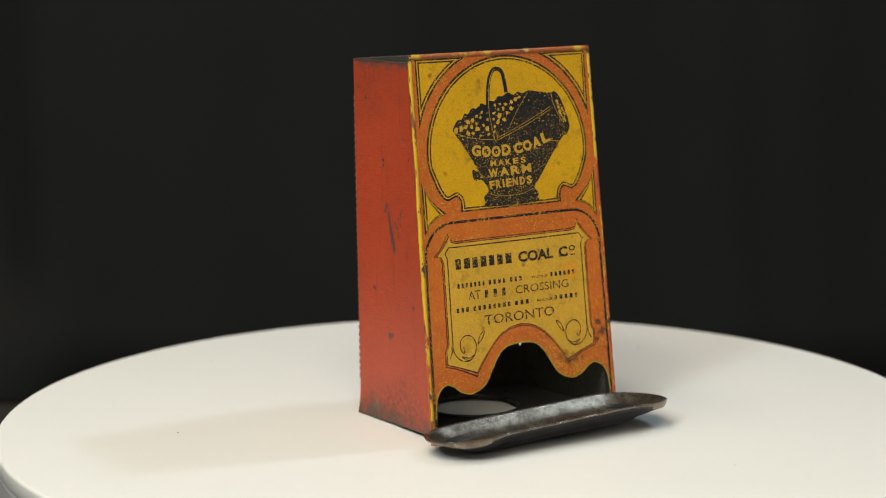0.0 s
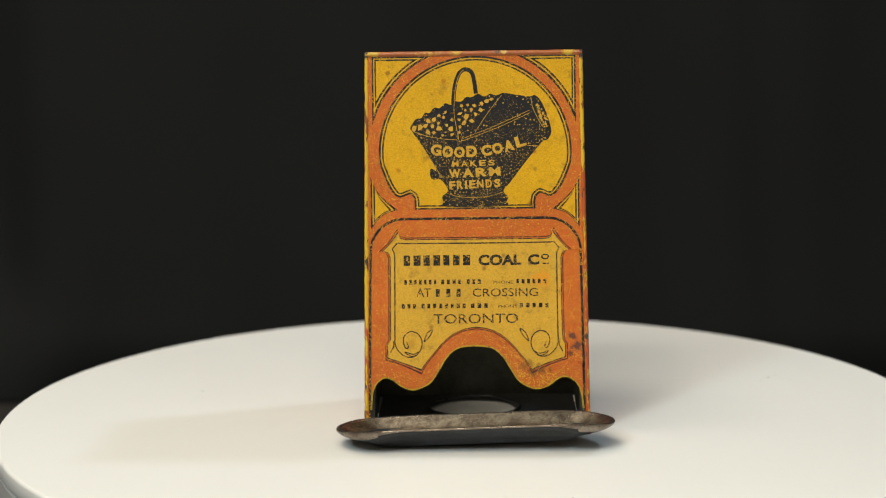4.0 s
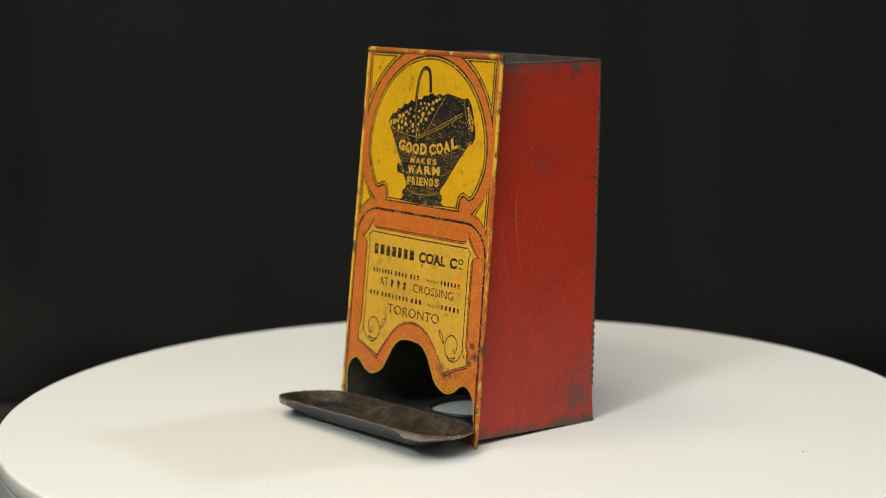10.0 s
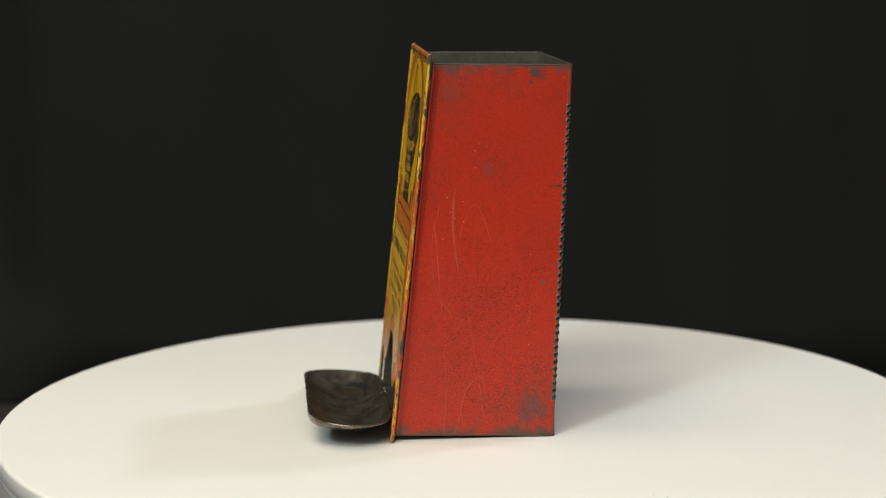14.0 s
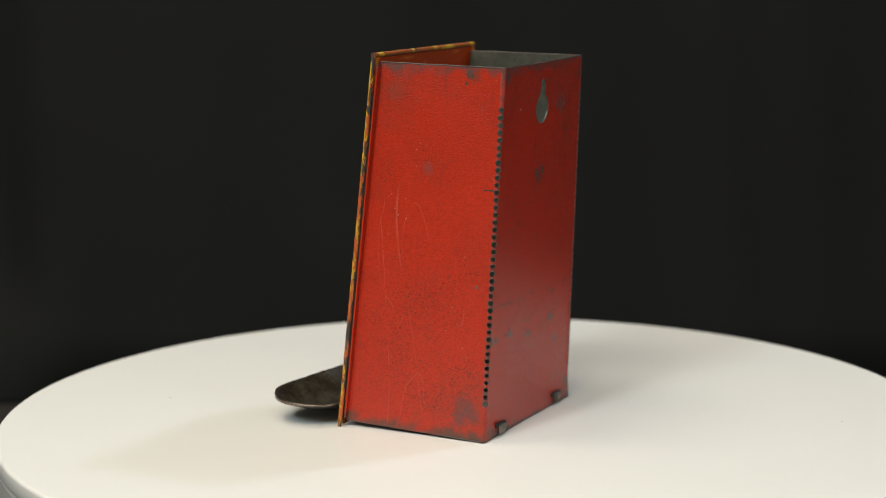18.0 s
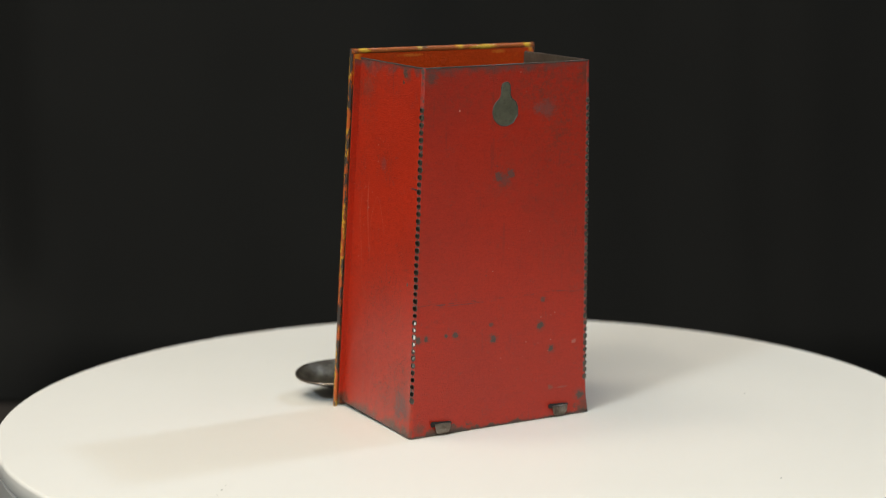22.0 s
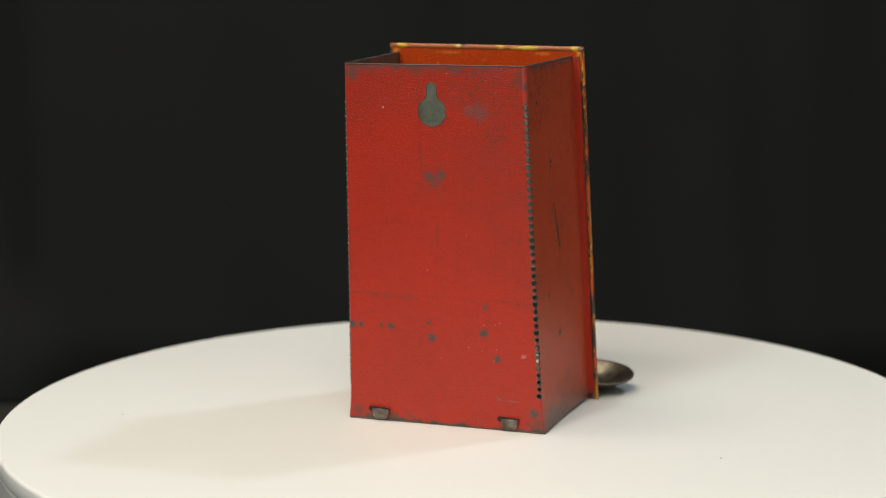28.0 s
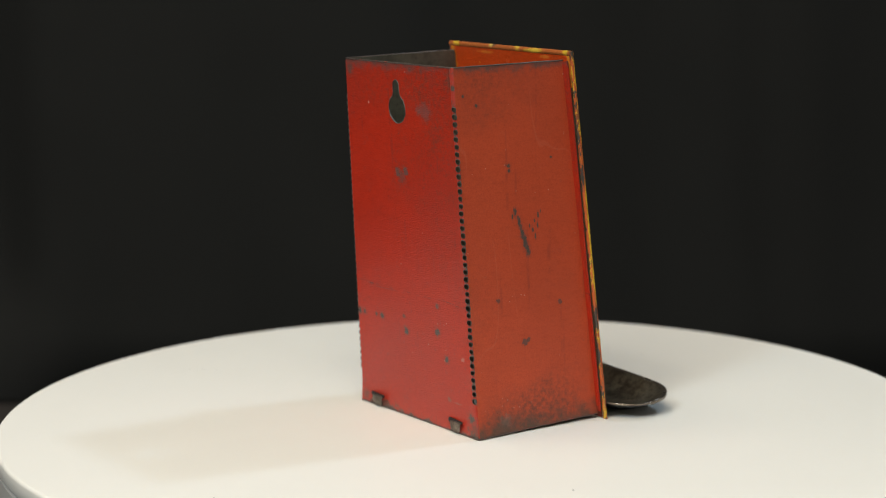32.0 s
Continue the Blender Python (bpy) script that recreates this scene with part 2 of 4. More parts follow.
left_spots = [((-30.3, 7.0, 88.2), 0.8, TIN), ((-30.3, 6.8, 86.6), 0.6, TIN), ((-31.0, 5.0, 73.8), 0.5, TIN), ((-31.1, 3.4, 71.0), 0.6, TIN),
              ((-31.2, 2.2, 67.5), 0.8, TIN), ((-31.2, 1.2, 64.0), 0.9, TIN), ((-31.3, 0.2, 61.5), 0.9, TIN), ((-31.3, -0.8, 59.4), 0.9, TIN),
              ((-31.0, -3.2, 69.5), 0.5, TIN), ((-31.0, -5.5, 72.5), 0.4, TIN), ((-31.2, -3.5, 64.5), 0.6, TIN), ((-31.0, -1.2, 68.0), 0.4, TIN),
              ((-32.3, 1.5, 29.7), 1.2, (0.10, 0.05, 0.04)), ((-32.3, 0.0, 30.4), 0.8, (0.10, 0.05, 0.04)), ((-31.7, 12.0, 44.5), 0.8, (0.12, 0.05, 0.04)),
              ((-30.0, 24.0, 111.5), 0.5, TIN), ((-30.0, 19.0, 108.2), 0.7, TIN), ((-30.0, -10.0, 90.0), 0.4, TIN), ((-32.2, -13.0, 41.5), 0.8, (0.12, 0.05, 0.04)),
              ((-33.3, 10.0, 4.0), 2.0, (0.16, 0.14, 0.12))]
right_spots = [((33.4, 18.5, 117.6), 1.6, RUST), ((33.4, 16.5, 118.4), 1.3, RUST), ((33.4, 15.2, 115.6), 0.7, RUST), ((34.9, 18.9, 50.4), 0.6, (0.10, 0.09, 0.08)),
               ((35.6, 15.0, 10.5), 3.4, (0.10, 0.05, 0.045)), ((35.3, 13.0, 6.5), 2.2, (0.09, 0.05, 0.045)), ((35.2, 17.5, 8.0), 2.4, (0.10, 0.05, 0.045)),
               ((33.6, -10.5, 112.5), 3.0, (0.27, 0.045, 0.025)), ((34.6, 23.0, 82.0), 0.3, (0.06, 0.04, 0.04), (0, 0.14, 1)), ((34.6, 4.0, 52.0), 0.14, (0.28, 0.03, 0.02), (0, 0.7, 0.05)), ((34.6, -4.0, 42.0), 0.14, (0.28, 0.03, 0.02), (0, 0.8, 0.06)), ((34.2, 1.5, 88.0), 1.8, (0.22, 0.05, 0.04))]

# the black scratches on the faded side run mostly downwards
left_spots += [((-31.2, 4.4, 73.0), 0.9, TIN), ((-31.2, 2.9, 69.4), 1.0, TIN), ((-31.2, 1.7, 65.8), 1.2, TIN), ((-31.2, 0.7, 62.6), 1.3, TIN), ((-31.2, -0.3, 60.0), 1.2, TIN),
               ((-31.2, -2.4, 66.6), 0.6, TIN), ((-31.2, -4.6, 71.2), 0.6, TIN), ((-31.2, -4.4, 68.0), 0.5, TIN), ((-31.2, 5.6, 71.6), 0.6, TIN)]
left_spots = [(p, r, tone, (0, 1.7, 0.62)) if 58 < p[2] < 75 else (p, r, tone) for p, r, tone in left_spots]
RED_BACK = painted("red_enamel_back", (0.435, 0.0235, 0.008), (0.375, 0.0235, 0.010), back_spots, mask=(1, 0, 1), low_wear=0.0012, peel=0.55, grit=0.28, crackled=0.14, tide=0.0436,
                   dusty=(((-22, 0, 92), 14, 0.42), ((-28, 0, 62), 12, 0.36), ((8, 0, 117), 10, 0.4), ((-12, 0, 118), 12, 0.45), ((27, 0, 114), 7, 0.3), ((2, 0, 84), 7, 0.35), ((-24, 0, 112), 11, 0.45)))
RED_RIGHT = painted("red_enamel_side", (0.485, 0.028, 0.009), (0.42, 0.026, 0.009), right_spots, mask=(0, 1, 1), crackled=0.30, hair=0.24, peel=0.45,
                    crazed=(((0, -8, 50), 15), ((0, -14, 22), 13), ((0, 4, 38), 15), ((0, 12, 18), 12), ((0, 18, 56), 8), ((0, -14, 84), 6), ((0, -12, 112), 7), ((0, 2, 90), 6), ((0, 2, 10), 12)),
                    dusty=(((0, 6, 118), 10, 0.4), ((0, -14, 110), 8, 0.5), ((0, 14, 9), 8, 0.7)))
RED_LEFT = painted("faded_orange_red_enamel", (0.475, 0.066, 0.024), (0.405, 0.058, 0.022), left_spots, low_wear=0.0068, grime=0.64, mask=(0, 1, 1), hair=0.10, peel=0.50, shine=0.28, grit=0.22, crackled=0.12,
                   dusty=(((0, 14, 118), 12, 0.5), ((0, -12, 3), 9, 0.85), ((0, 0, 2.5), 8, 0.85), ((0, 12, 2), 7, 0.8), ((0, 20, 40), 10, 0.2)))
INK_YELLOW = printed("yellow_ink", YELLOW, stain=0.48, spots=[((19.2, 0, 75.0), 1.1, (0.30, 0.10, 0.01)), ((20.5, 0, 92.0), 0.6, (0.36, 0.13, 0.01)), ((-27.0, 0, 117.5), 0.8, (0.30, 0.12, 0.01)),
                                                             ((26.0, 0, 116.0), 0.7, (0.40, 0.15, 0.01)), ((-9.0, 0, 115.0), 0.7, (0.42, 0.16, 0.01)), ((-24.0, 0, 86.0), 0.8, (0.44, 0.17, 0.01))])
INK_TAN = printed("tan_ink", TAN, stain=0.6, spots=[((22.5, 0, 50.6), 2.4, (0.74, 0.28, 0.012)), ((17.0, 0, 30.5), 2.2, (0.62, 0.32, 0.02)), ((18.4, 0, 22.2), 1.7, (0.30, 0.14, 0.015)), ((21.5, 0, 21.9), 1.0, (0.34, 0.15, 0.015)), ((-20.0, 0, 29.0), 1.4, (0.5, 0.25, 0.02))])
worn_spots = [((16.6, -28.2, 22.0), 1.3, (0.26, 0.09, 0.012)), ((19.4, -28.5, 20.4), 1.5, (0.16, 0.065, 0.012)), ((22.4, -28.6, 20.8), 1.2, (0.17, 0.06, 0.012)), ((25.4, -28.6, 20.6), 0.9, (0.26, 0.07, 0.012)), ((-26.0, -28.6, 14.5), 1.4, (0.26, 0.07, 0.02)), ((28.5, -28.6, 15.0), 1.6, (0.26, 0.07, 0.02)),
              ((32.6, -26.9, 31.8), 1.3, (0.05, 0.03, 0.03)), ((34.0, -27.3, 28.6), 1.5, (0.05, 0.03, 0.03)), ((32.0, -27.8, 26.0), 0.8, (0.08, 0.03, 0.02))]
INK_ORANGE = printed("orange_ink", ORANGE, (0.68, 0.38, 0.03), 0.10, 0.32, stain=0.3, spots=worn_spots, bald=(((19.0, -28.5, 18.5), 6.0), ((14.5, -28.5, 22.5), 3.6), ((25.0, -29.0, 18.5), 2.8)), dotted=(1550, 0.55, 0.12, 0.28, 0.2))
INK_BLACK = printed("black_ink", INK, (0.62, 0.36, 0.05), 0.06, 0.30, stain=0.0, dotted=(1400, 0.75, 0.12, 0.30, 0.099))
INK_LINE = printed("black_line_ink", INK, (0.60, 0.33, 0.05), 0.18, 0.40, stain=0.0)
INK_RIM = printed("worn_yellow_ink", (0.52, 0.33, 0.02), (0.09, 0.06, 0.02), 0.16, 0.4)
INK_MAROON = printed("maroon_line_ink", (0.10, 0.022, 0.012), (0.55, 0.30, 0.05), 0.16, 0.36, stain=0.0)


def worn_hem():
    """The rolled edge: yellow in front, orange behind, chipped to dark tin."""
    k = Mat("worn_hem_enamel", rough=0.42)
    n = k.noise(420, 5, 0.75, stretch=(1, 1, 0.35))
    m = k.noise(190, 4, 0.65, stretch=(1, 1, 0.25), shift=(3, 3, 3))
    d = k.node("ShaderNodeVectorMath", operation="SUBTRACT")
    k.link(k.co, d.inputs[0])
    d.inputs[1].default_value = (0.00084, -0.01680, 0.12448)
    e = k.node("ShaderNodeVectorMath", operation="DOT_PRODUCT")
    k.link(d.outputs[0], e.inputs[0])
    e.inputs[1].default_value = (0.0134, 0.9935, -0.1127)
    depth = k.math("ADD", e.outputs["Value"], k.math("MULTIPLY", k.math("SUBTRACT", m, 0.5), 0.0034))
    side = k.math("MULTIPLY", k.math("MULTIPLY", k.ramp(k.axis(0), -0.01, 0.01), k.ramp(k.axis(2), 0.080, 0.092, flip=True)), 0.0011)
    low = k.math("MULTIPLY", k.ramp(k.axis(2), 0.035, 0.065, flip=True), 0.00045)
    side = k.math("MAXIMUM", side, low)
    c = k.mix(k.ramp(k.math("ADD", depth, side), 0.00026, 0.00044), (0.66, 0.40, 0.015), (0.44, 0.085, 0.014))
    o = k.noise(330, 4, 0.7, stretch=(1, 1, 0.3), shift=(6, 2, 8))
    band = k.math("MULTIPLY", k.ramp(o, 0.53, 0.545), k.ramp(o, 0.57, 0.585, flip=True))
    c = k.mix(band, c, (0.60, 0.36, 0.02))
    c = k.mix(k.math("MULTIPLY", k.ramp(o, 0.575, 0.59), 0.9), c, (0.20, 0.055, 0.02))
    back = k.math("MULTIPLY", k.ramp(depth, 0.0003, 0.0009), 0.10)
    c = k.mix(k.ramp(k.math("ADD", n, back), 0.59, 0.61), c, (0.045, 0.035, 0.028))
    high = k.math("ADD", k.axis(2), k.math("MULTIPLY", k.math("SUBTRACT", n, 0.5), 0.006))
    c = k.mix(k.ramp(high, 0.1215, 0.1225), c, (0.05, 0.04, 0.032))
    k.colour(c)
    k.rough(n, 0.3, 0.6)
    k.bump(n, 0.5, 0.0005)
    return k.m


def bare_tin(name, a, b, metal, lo, hi, scale=120):
    k = Mat(name, metal=metal)
    n = k.noise(scale, 6, 0.65)
    f = k.noise(scale * 7, 3, 0.6, shift=(2, 0, 5))
    c = k.mix(k.ramp(n, 0.35, 0.68), a, b)
    c = k.mix(k.math("MULTIPLY", k.ramp(f, 0.5, 0.72), 0.6), c, tuple(x * 0.4 for x in a))
    k.colour(c)
    k.rough(n, lo, hi)
    k.bump(f, 0.2, 0.0003)
    return k.m


def pitted_iron():
    """The tray's inside: browned iron with pale rubbed patches, dark pits and fine grain."""
    k = Mat("browned_iron", metal=0.8)
    big = k.noise(150, 6, 0.7)
    mid = k.noise(520, 5, 0.72, shift=(3, 1, 8))
    fine = k.noise(2200, 3, 0.7, shift=(2, 0, 5))
    c = k.mix(k.ramp(big, 0.38, 0.62), (0.225, 0.192, 0.138), (0.080, 0.060, 0.042))
    c = k.mix(k.math("MULTIPLY", k.ramp(mid, 0.50, 0.64), 0.75), c, (0.050, 0.034, 0.022))
    c = k.mix(k.math("MULTIPLY", k.ramp(fine, 0.52, 0.68), 0.6), c, (0.045, 0.034, 0.026))
    c = k.mix(k.math("MULTIPLY", k.ramp(fine, 0.28, 0.40, flip=True), 0.5), c, (0.36, 0.31, 0.23))
    k.colour(c)
    k.rough(mid, 0.25, 0.44)
    k.bump(mid, 0.14, 0.0004)
    return k.m


HEM = worn_hem()
APRON = printed("dark_red_apron", (0.16, 0.022, 0.012), (0.5, 0.26, 0.03), 0.0, 0.3)
# bare tin of the inside, darkened: the box's inner shade is in its colour
TIN_IN = bare_tin("shaded_bare_tin", (0.135, 0.132, 0.098), (0.075, 0.074, 0.056), 0.5, 0.30, 0.55)
TIN_TAB = bare_tin("rubbed_tin", (0.50, 0.44, 0.37), (0.16, 0.12, 0.09), 0.85, 0.22, 0.42, 300)
UNDER = bare_tin("dark_iron_underside", (0.052, 0.053, 0.058), (0.03, 0.029, 0.029), 0.7, 0.3, 0.5, 160)
HOLE_RIM = bare_tin("dull_cut_tin", (0.115, 0.10, 0.085), (0.045, 0.036, 0.03), 0.4, 0.4, 0.6, 400)
IRON = pitted_iron()
TIN_PALE = bare_tin("pale_bare_tin", (0.25, 0.248, 0.175), (0.16, 0.16, 0.115), 0.3, 0.4, 0.65)
# brown lip iron made paler: the rim's highlight is partly in this colour
LIP = bare_tin("pale_lip_iron", (0.30, 0.25, 0.20), (0.11, 0.08, 0.06), 0.88, 0.2, 0.36, 200)
# near-black tin for the inside; shade low in the box is part of this colour
DIM_TIN = bare_tin("dim_inside_tin", (0.060, 0.058, 0.056), (0.036, 0.034, 0.033), 0.3, 0.20, 0.40)
top_spots = [((-31.6, -15.8, 124.4), 1.4, (0.62, 0.40, 0.03)), ((-5.0, -16.2, 124.6), 1.5, (0.60, 0.38, 0.04)), ((10.5, -16.4, 124.6), 0.9, (0.60, 0.42, 0.10)), ((8.6, -16.4, 124.6), 0.9, (0.06, 0.045, 0.03)),
             ((31.6, -16.6, 124.6), 1.7, (0.62, 0.40, 0.03)), ((-34.6, -14.6, 124.0), 1.5, (0.055, 0.045, 0.04), (1, 1.3, 1)), ((35.0, -14.8, 124.0), 1.5, (0.055, 0.045, 0.04), (1, 1.3, 1)), ((-34.0, -17.2, 124.4), 1.2, (0.62, 0.40, 0.03), (1, 1, 1)),
             ((-14.0, -15.4, 123.6), 0.8, (0.60, 0.40, 0.04), (0.2, 0.5, 1)), ((27.0, -16.2, 122.4), 0.5, (0.62, 0.42, 0.06))]
fold_spots = [((-33.0, 0, 118.0), 0.9, (0.64, 0.30, 0.03), (1, 0, 0.15)), ((33.8, 0, 118.0), 1.2, (0.62, 0.24, 0.02), (1, 0, 0.15)),
              ((-20.0, 0, 121.8), 0.5, (0.62, 0.16, 0.02), (0.2, 0, 1)), ((14.0, 0, 121.8), 0.5, (0.60, 0.15, 0.02), (0.15, 0, 1))]
FOLD = printed("orange_fold", (0.55, 0.056, 0.007), (0.66, 0.36, 0.03), -0.05, 0.34, stain=0.25, spots=fold_spots, gloss=(0.16, 0.34))
HEM_BACK = printed("orange_hem_back", (0.40, 0.105, 0.026), (0.60, 0.34, 0.03), 0.0, 0.3, stain=0.6, spots=top_spots, gloss=(0.20, 0.40))


def plain(name, base, rough, scale, spread=0.12, bump=0.0, spec=0.5):
    k = Mat(name, rough=rough, spec=spec)
    n = k.noise(scale, 5, 0.6)
    k.colour(k.mix(k.ramp(n, 0.3, 0.7), base, tuple(x * (1 - spread) for x in base)))
    if bump:
        k.bump(k.noise(scale * 25, 3, 0.6), bump, 0.0006)
    return k.m


TABLE_WHITE = plain("white_laminate", (0.740, 0.700, 0.636), 0.42, 9, 0.03, 0.12, spec=0.22)
BASE_GREY = plain("grey_plastic", (0.42, 0.40, 0.37), 0.45, 20, 0.1)
SPECK = plain("grey_speck", (0.30, 0.28, 0.25), 0.8, 300)
SLOT = plain("dark_slot_plate", (0.012, 0.010, 0.009), 0.9, 300)
GAP_DARK = plain("dark_gap_fill", (0.06, 0.05, 0.04), 0.8, 300)
VELVET = plain("black_velvet", (0.0150, 0.0147, 0.0136), 0.95, 6, 0.15, spec=0.1)
DESK = plain("dark_brown_desk", (0.035, 0.027, 0.022), 0.6, 14, 0.3, 0.1)
WALL = plain("dark_grey_wall_paint", (0.14, 0.135, 0.13), 0.8, 4, 0.06)
WALL_MID = plain("grey_wall_paint", (0.36, 0.35, 0.33), 0.8, 4, 0.06)
WALL_LIGHT = plain("light_grey_wall_paint", (0.42, 0.41, 0.385), 0.8, 4, 0.06)
FLOOR = plain("grey_floor", (0.22, 0.21, 0.20), 0.6, 5, 0.15)
CEIL = plain("white_ceiling_paint", (0.75, 0.74, 0.72), 0.85, 4, 0.05)


# ---- mesh helpers ----
def part(name, bm, material, parent, label=""):
    me = bpy.data.meshes.new(name)
    bm.to_mesh(me)
    bm.free()
    for m in material if isinstance(material, (list, tuple)) else (material,):
        me.materials.append(m)
    ob = new(name, me)
    ob.parent = parent
    return tagged(ob, label)


def smooth(ob, angle=40):
    for p in ob.data.polygons:
        p.use_smooth = True
    ob.data.set_sharp_from_angle(angle=radians(angle))
    return ob


def add_box(bm, x0, y0, z0, x1, y1, z1):
    v = [bm.verts.new((x, y, z)) for z in (z0, z1) for y in (y0, y1) for x in (x0, x1)]
    for f in ((0, 2, 3, 1), (4, 5, 7, 6), (0, 1, 5, 4), (2, 6, 7, 3), (0, 4, 6, 2), (1, 3, 7, 5)):
        bm.faces.new([v[i] for i in f])


def lathe(bm, profile, n=160):
    rings = [[bm.verts.new((r * math.cos(2 * math.pi * i / n), r * math.sin(2 * math.pi * i / n), z)) for i in range(n)] for r, z in profile]
    for a, b in zip(rings, rings[1:]):
        for i in range(n):
            j = (i + 1) % n
            bm.faces.new((a[i], a[j], b[j], b[i]))
    bm.faces.new(list(reversed(rings[0])))
    bm.faces.new(rings[-1])


def spline(points, steps=8, closed=False):
    """A smooth line through the points."""
    n, out = len(points), []
    get = (lambda i: points[i % n]) if closed else (lambda i: points[max(0, min(n - 1, i))])
    for i in range(n if closed else n - 1):
        p0, p1, p2, p3 = (Vector(get(i + k)) for k in (-1, 0, 1, 2))
        for s in range(steps):
            t = s / steps
            out.append(tuple(0.5 * ((2 * p1) + (p2 - p0) * t + (2 * p0 - 5 * p1 + 4 * p2 - p3) * t * t + (3 * p1 - p0 - 3 * p2 + p3) * t ** 3)))
    if not closed:
        out.append(tuple(points[-1]))
    return out


def arc(cx, cy, r, a0, a1, n=24):
    return [(cx + r * math.cos(radians(a0 + (a1 - a0) * i / n)), cy + r * math.sin(radians(a0 + (a1 - a0) * i / n))) for i in range(n + 1)]


def mirrored(half):
    """A closed outline from its right half, which runs from the middle line round to the middle line."""
    return list(half) + [(-x, y) for x, y in reversed(half) if abs(x) > 1e-6]


def sheet(bm, loops, place, thick=0.0, inner=0):
    """A flat piece with holes: loops of 2D points, put in space by place(x, y, h). thick: its depth behind the face; inner: material of the rest."""
    flat = [p for loop in loops for p in loop]
    tris = tessellate_polygon([[Vector((x, y, 0)) for x, y in loop] for loop in loops])
    top = [bm.verts.new(place(x, y, 0.0)) for x, y in flat]
    for t in tris:
        bm.faces.new([top[i] for i in t])
    if thick:
        low = [bm.verts.new(place(x, y, -thick)) for x, y in flat]
        for t in tris:
            bm.faces.new([low[i] for i in reversed(t)]).material_index = inner
        k = 0
        for loop in loops:
            n = len(loop)
            for i in range(n):
                a, b = k + i, k + (i + 1) % n
                bm.faces.new((top[a], top[b], low[b], low[a])).material_index = inner
            k += n
    bmesh.ops.recalc_face_normals(bm, faces=bm.faces[:])


# ---- the room ----
def slab(name, x0, y0, z0, x1, y1, z1, material, label, category):
    bm = bmesh.new()
    add_box(bm, x0, y0, z0, x1, y1, z1)
    return tagged(part(name, bm, material, None), label, category, kind="structure")


DESK_Z = -0.14
BACK_Y = 0.575
slab("floor", -2.2, -2.2, -0.94, 2.2, 2.2, -0.89, FLOOR, "plain grey studio floor", "floor")
slab("ceiling", -2.2, -2.2, 2.0, 2.2, 2.2, 2.05, CEIL, "plain white painted ceiling", "ceiling")
slab("wall_north", -2.2, 2.2, -0.89, 2.2, 2.25, 2.0, WALL, "plain dark grey painted wall behind the drape", "wall")
slab("wall_south", -2.2, -2.25, -0.89, 2.2, -2.2, 2.0, WALL_MID, "plain grey painted wall", "wall")
slab("wall_west", -2.25, -2.2, -0.89, -2.2, 2.2, 2.0, WALL, "plain dark grey painted wall", "wall")
slab("wall_east", 2.2, -2.2, -0.89, 2.25, 2.2, 2.0, WALL_LIGHT, "plain light grey painted wall", "wall")


def drape():
    """The black cloth behind the table: one long sheet in soft vertical folds."""
    bm = bmesh.new()
    nx, nz = 260, 24
    x0, x1, z0, z1 = -0.95, 0.95, DESK_Z + 0.002, 0.95
    rows = []
    for j in range(nz + 1):
        z = z0 + (z1 - z0) * j / nz
        row = []
        for i in range(nx + 1):
            x = x0 + (x1 - x0) * i / nx
            y = BACK_Y + 0.006 * math.sin(x * 23 + 0.7 * math.sin(z * 2.0)) + 0.004 * math.sin(x * 51 + 1.3 + z)
            y += min(1.0, (z - z0) / 0.06) * 0.070 * math.exp(-((x + 0.325) / 0.040) ** 2) + 0.010 * math.exp(-((x - 0.192 + 0.05 * z) / 0.022) ** 2)
            y += 0.010 * noise.noise(Vector((x * 4, z * 2, 0)))
            row.append(bm.verts.new((x, y, z)))
        rows.append(row)
    for a, b in zip(rows, rows[1:]):
        for i in range(nx):
            bm.faces.new((a[i], a[i + 1], b[i + 1], b[i]))
    ob = tagged(part("backdrop", bm, VELVET, None), "black velvet cloth hanging in soft vertical folds", "backdrop", kind="structure")
    smooth(ob, 180)
    m = ob.modifiers.new("thickness", "SOLIDIFY")
    m.thickness, m.offset = 0.002, 1.0


drape()


def desk():
    ob = tagged(new("desk"), "dark brown desk that carries the turntable", "desk")
    ob.location = (0, 0, -0.89)
    top = DESK_Z + 0.89
    bm = bmesh.new()
    add_box(bm, -0.9, -0.32, top - 0.03, 0.9, 0.62, top)
    bmesh.ops.bevel(bm, geom=bm.edges[:], offset=0.003, segments=2, affect="EDGES")
    part("desktop", bm, DESK, ob)
    for x in (-0.85, 0.85):
        for y in (-0.28, 0.57):
            bm = bmesh.new()
            add_box(bm, x - 0.025, y - 0.025, 0, x + 0.025, y + 0.025, top - 0.03)
            part("leg", bm, DESK, ob)


desk()

# ---- the turntable ----
RADIUS = 0.1600
DISC_X, DISC_Y, DISC_TOP = -0.0015, 0.0010, -0.0004


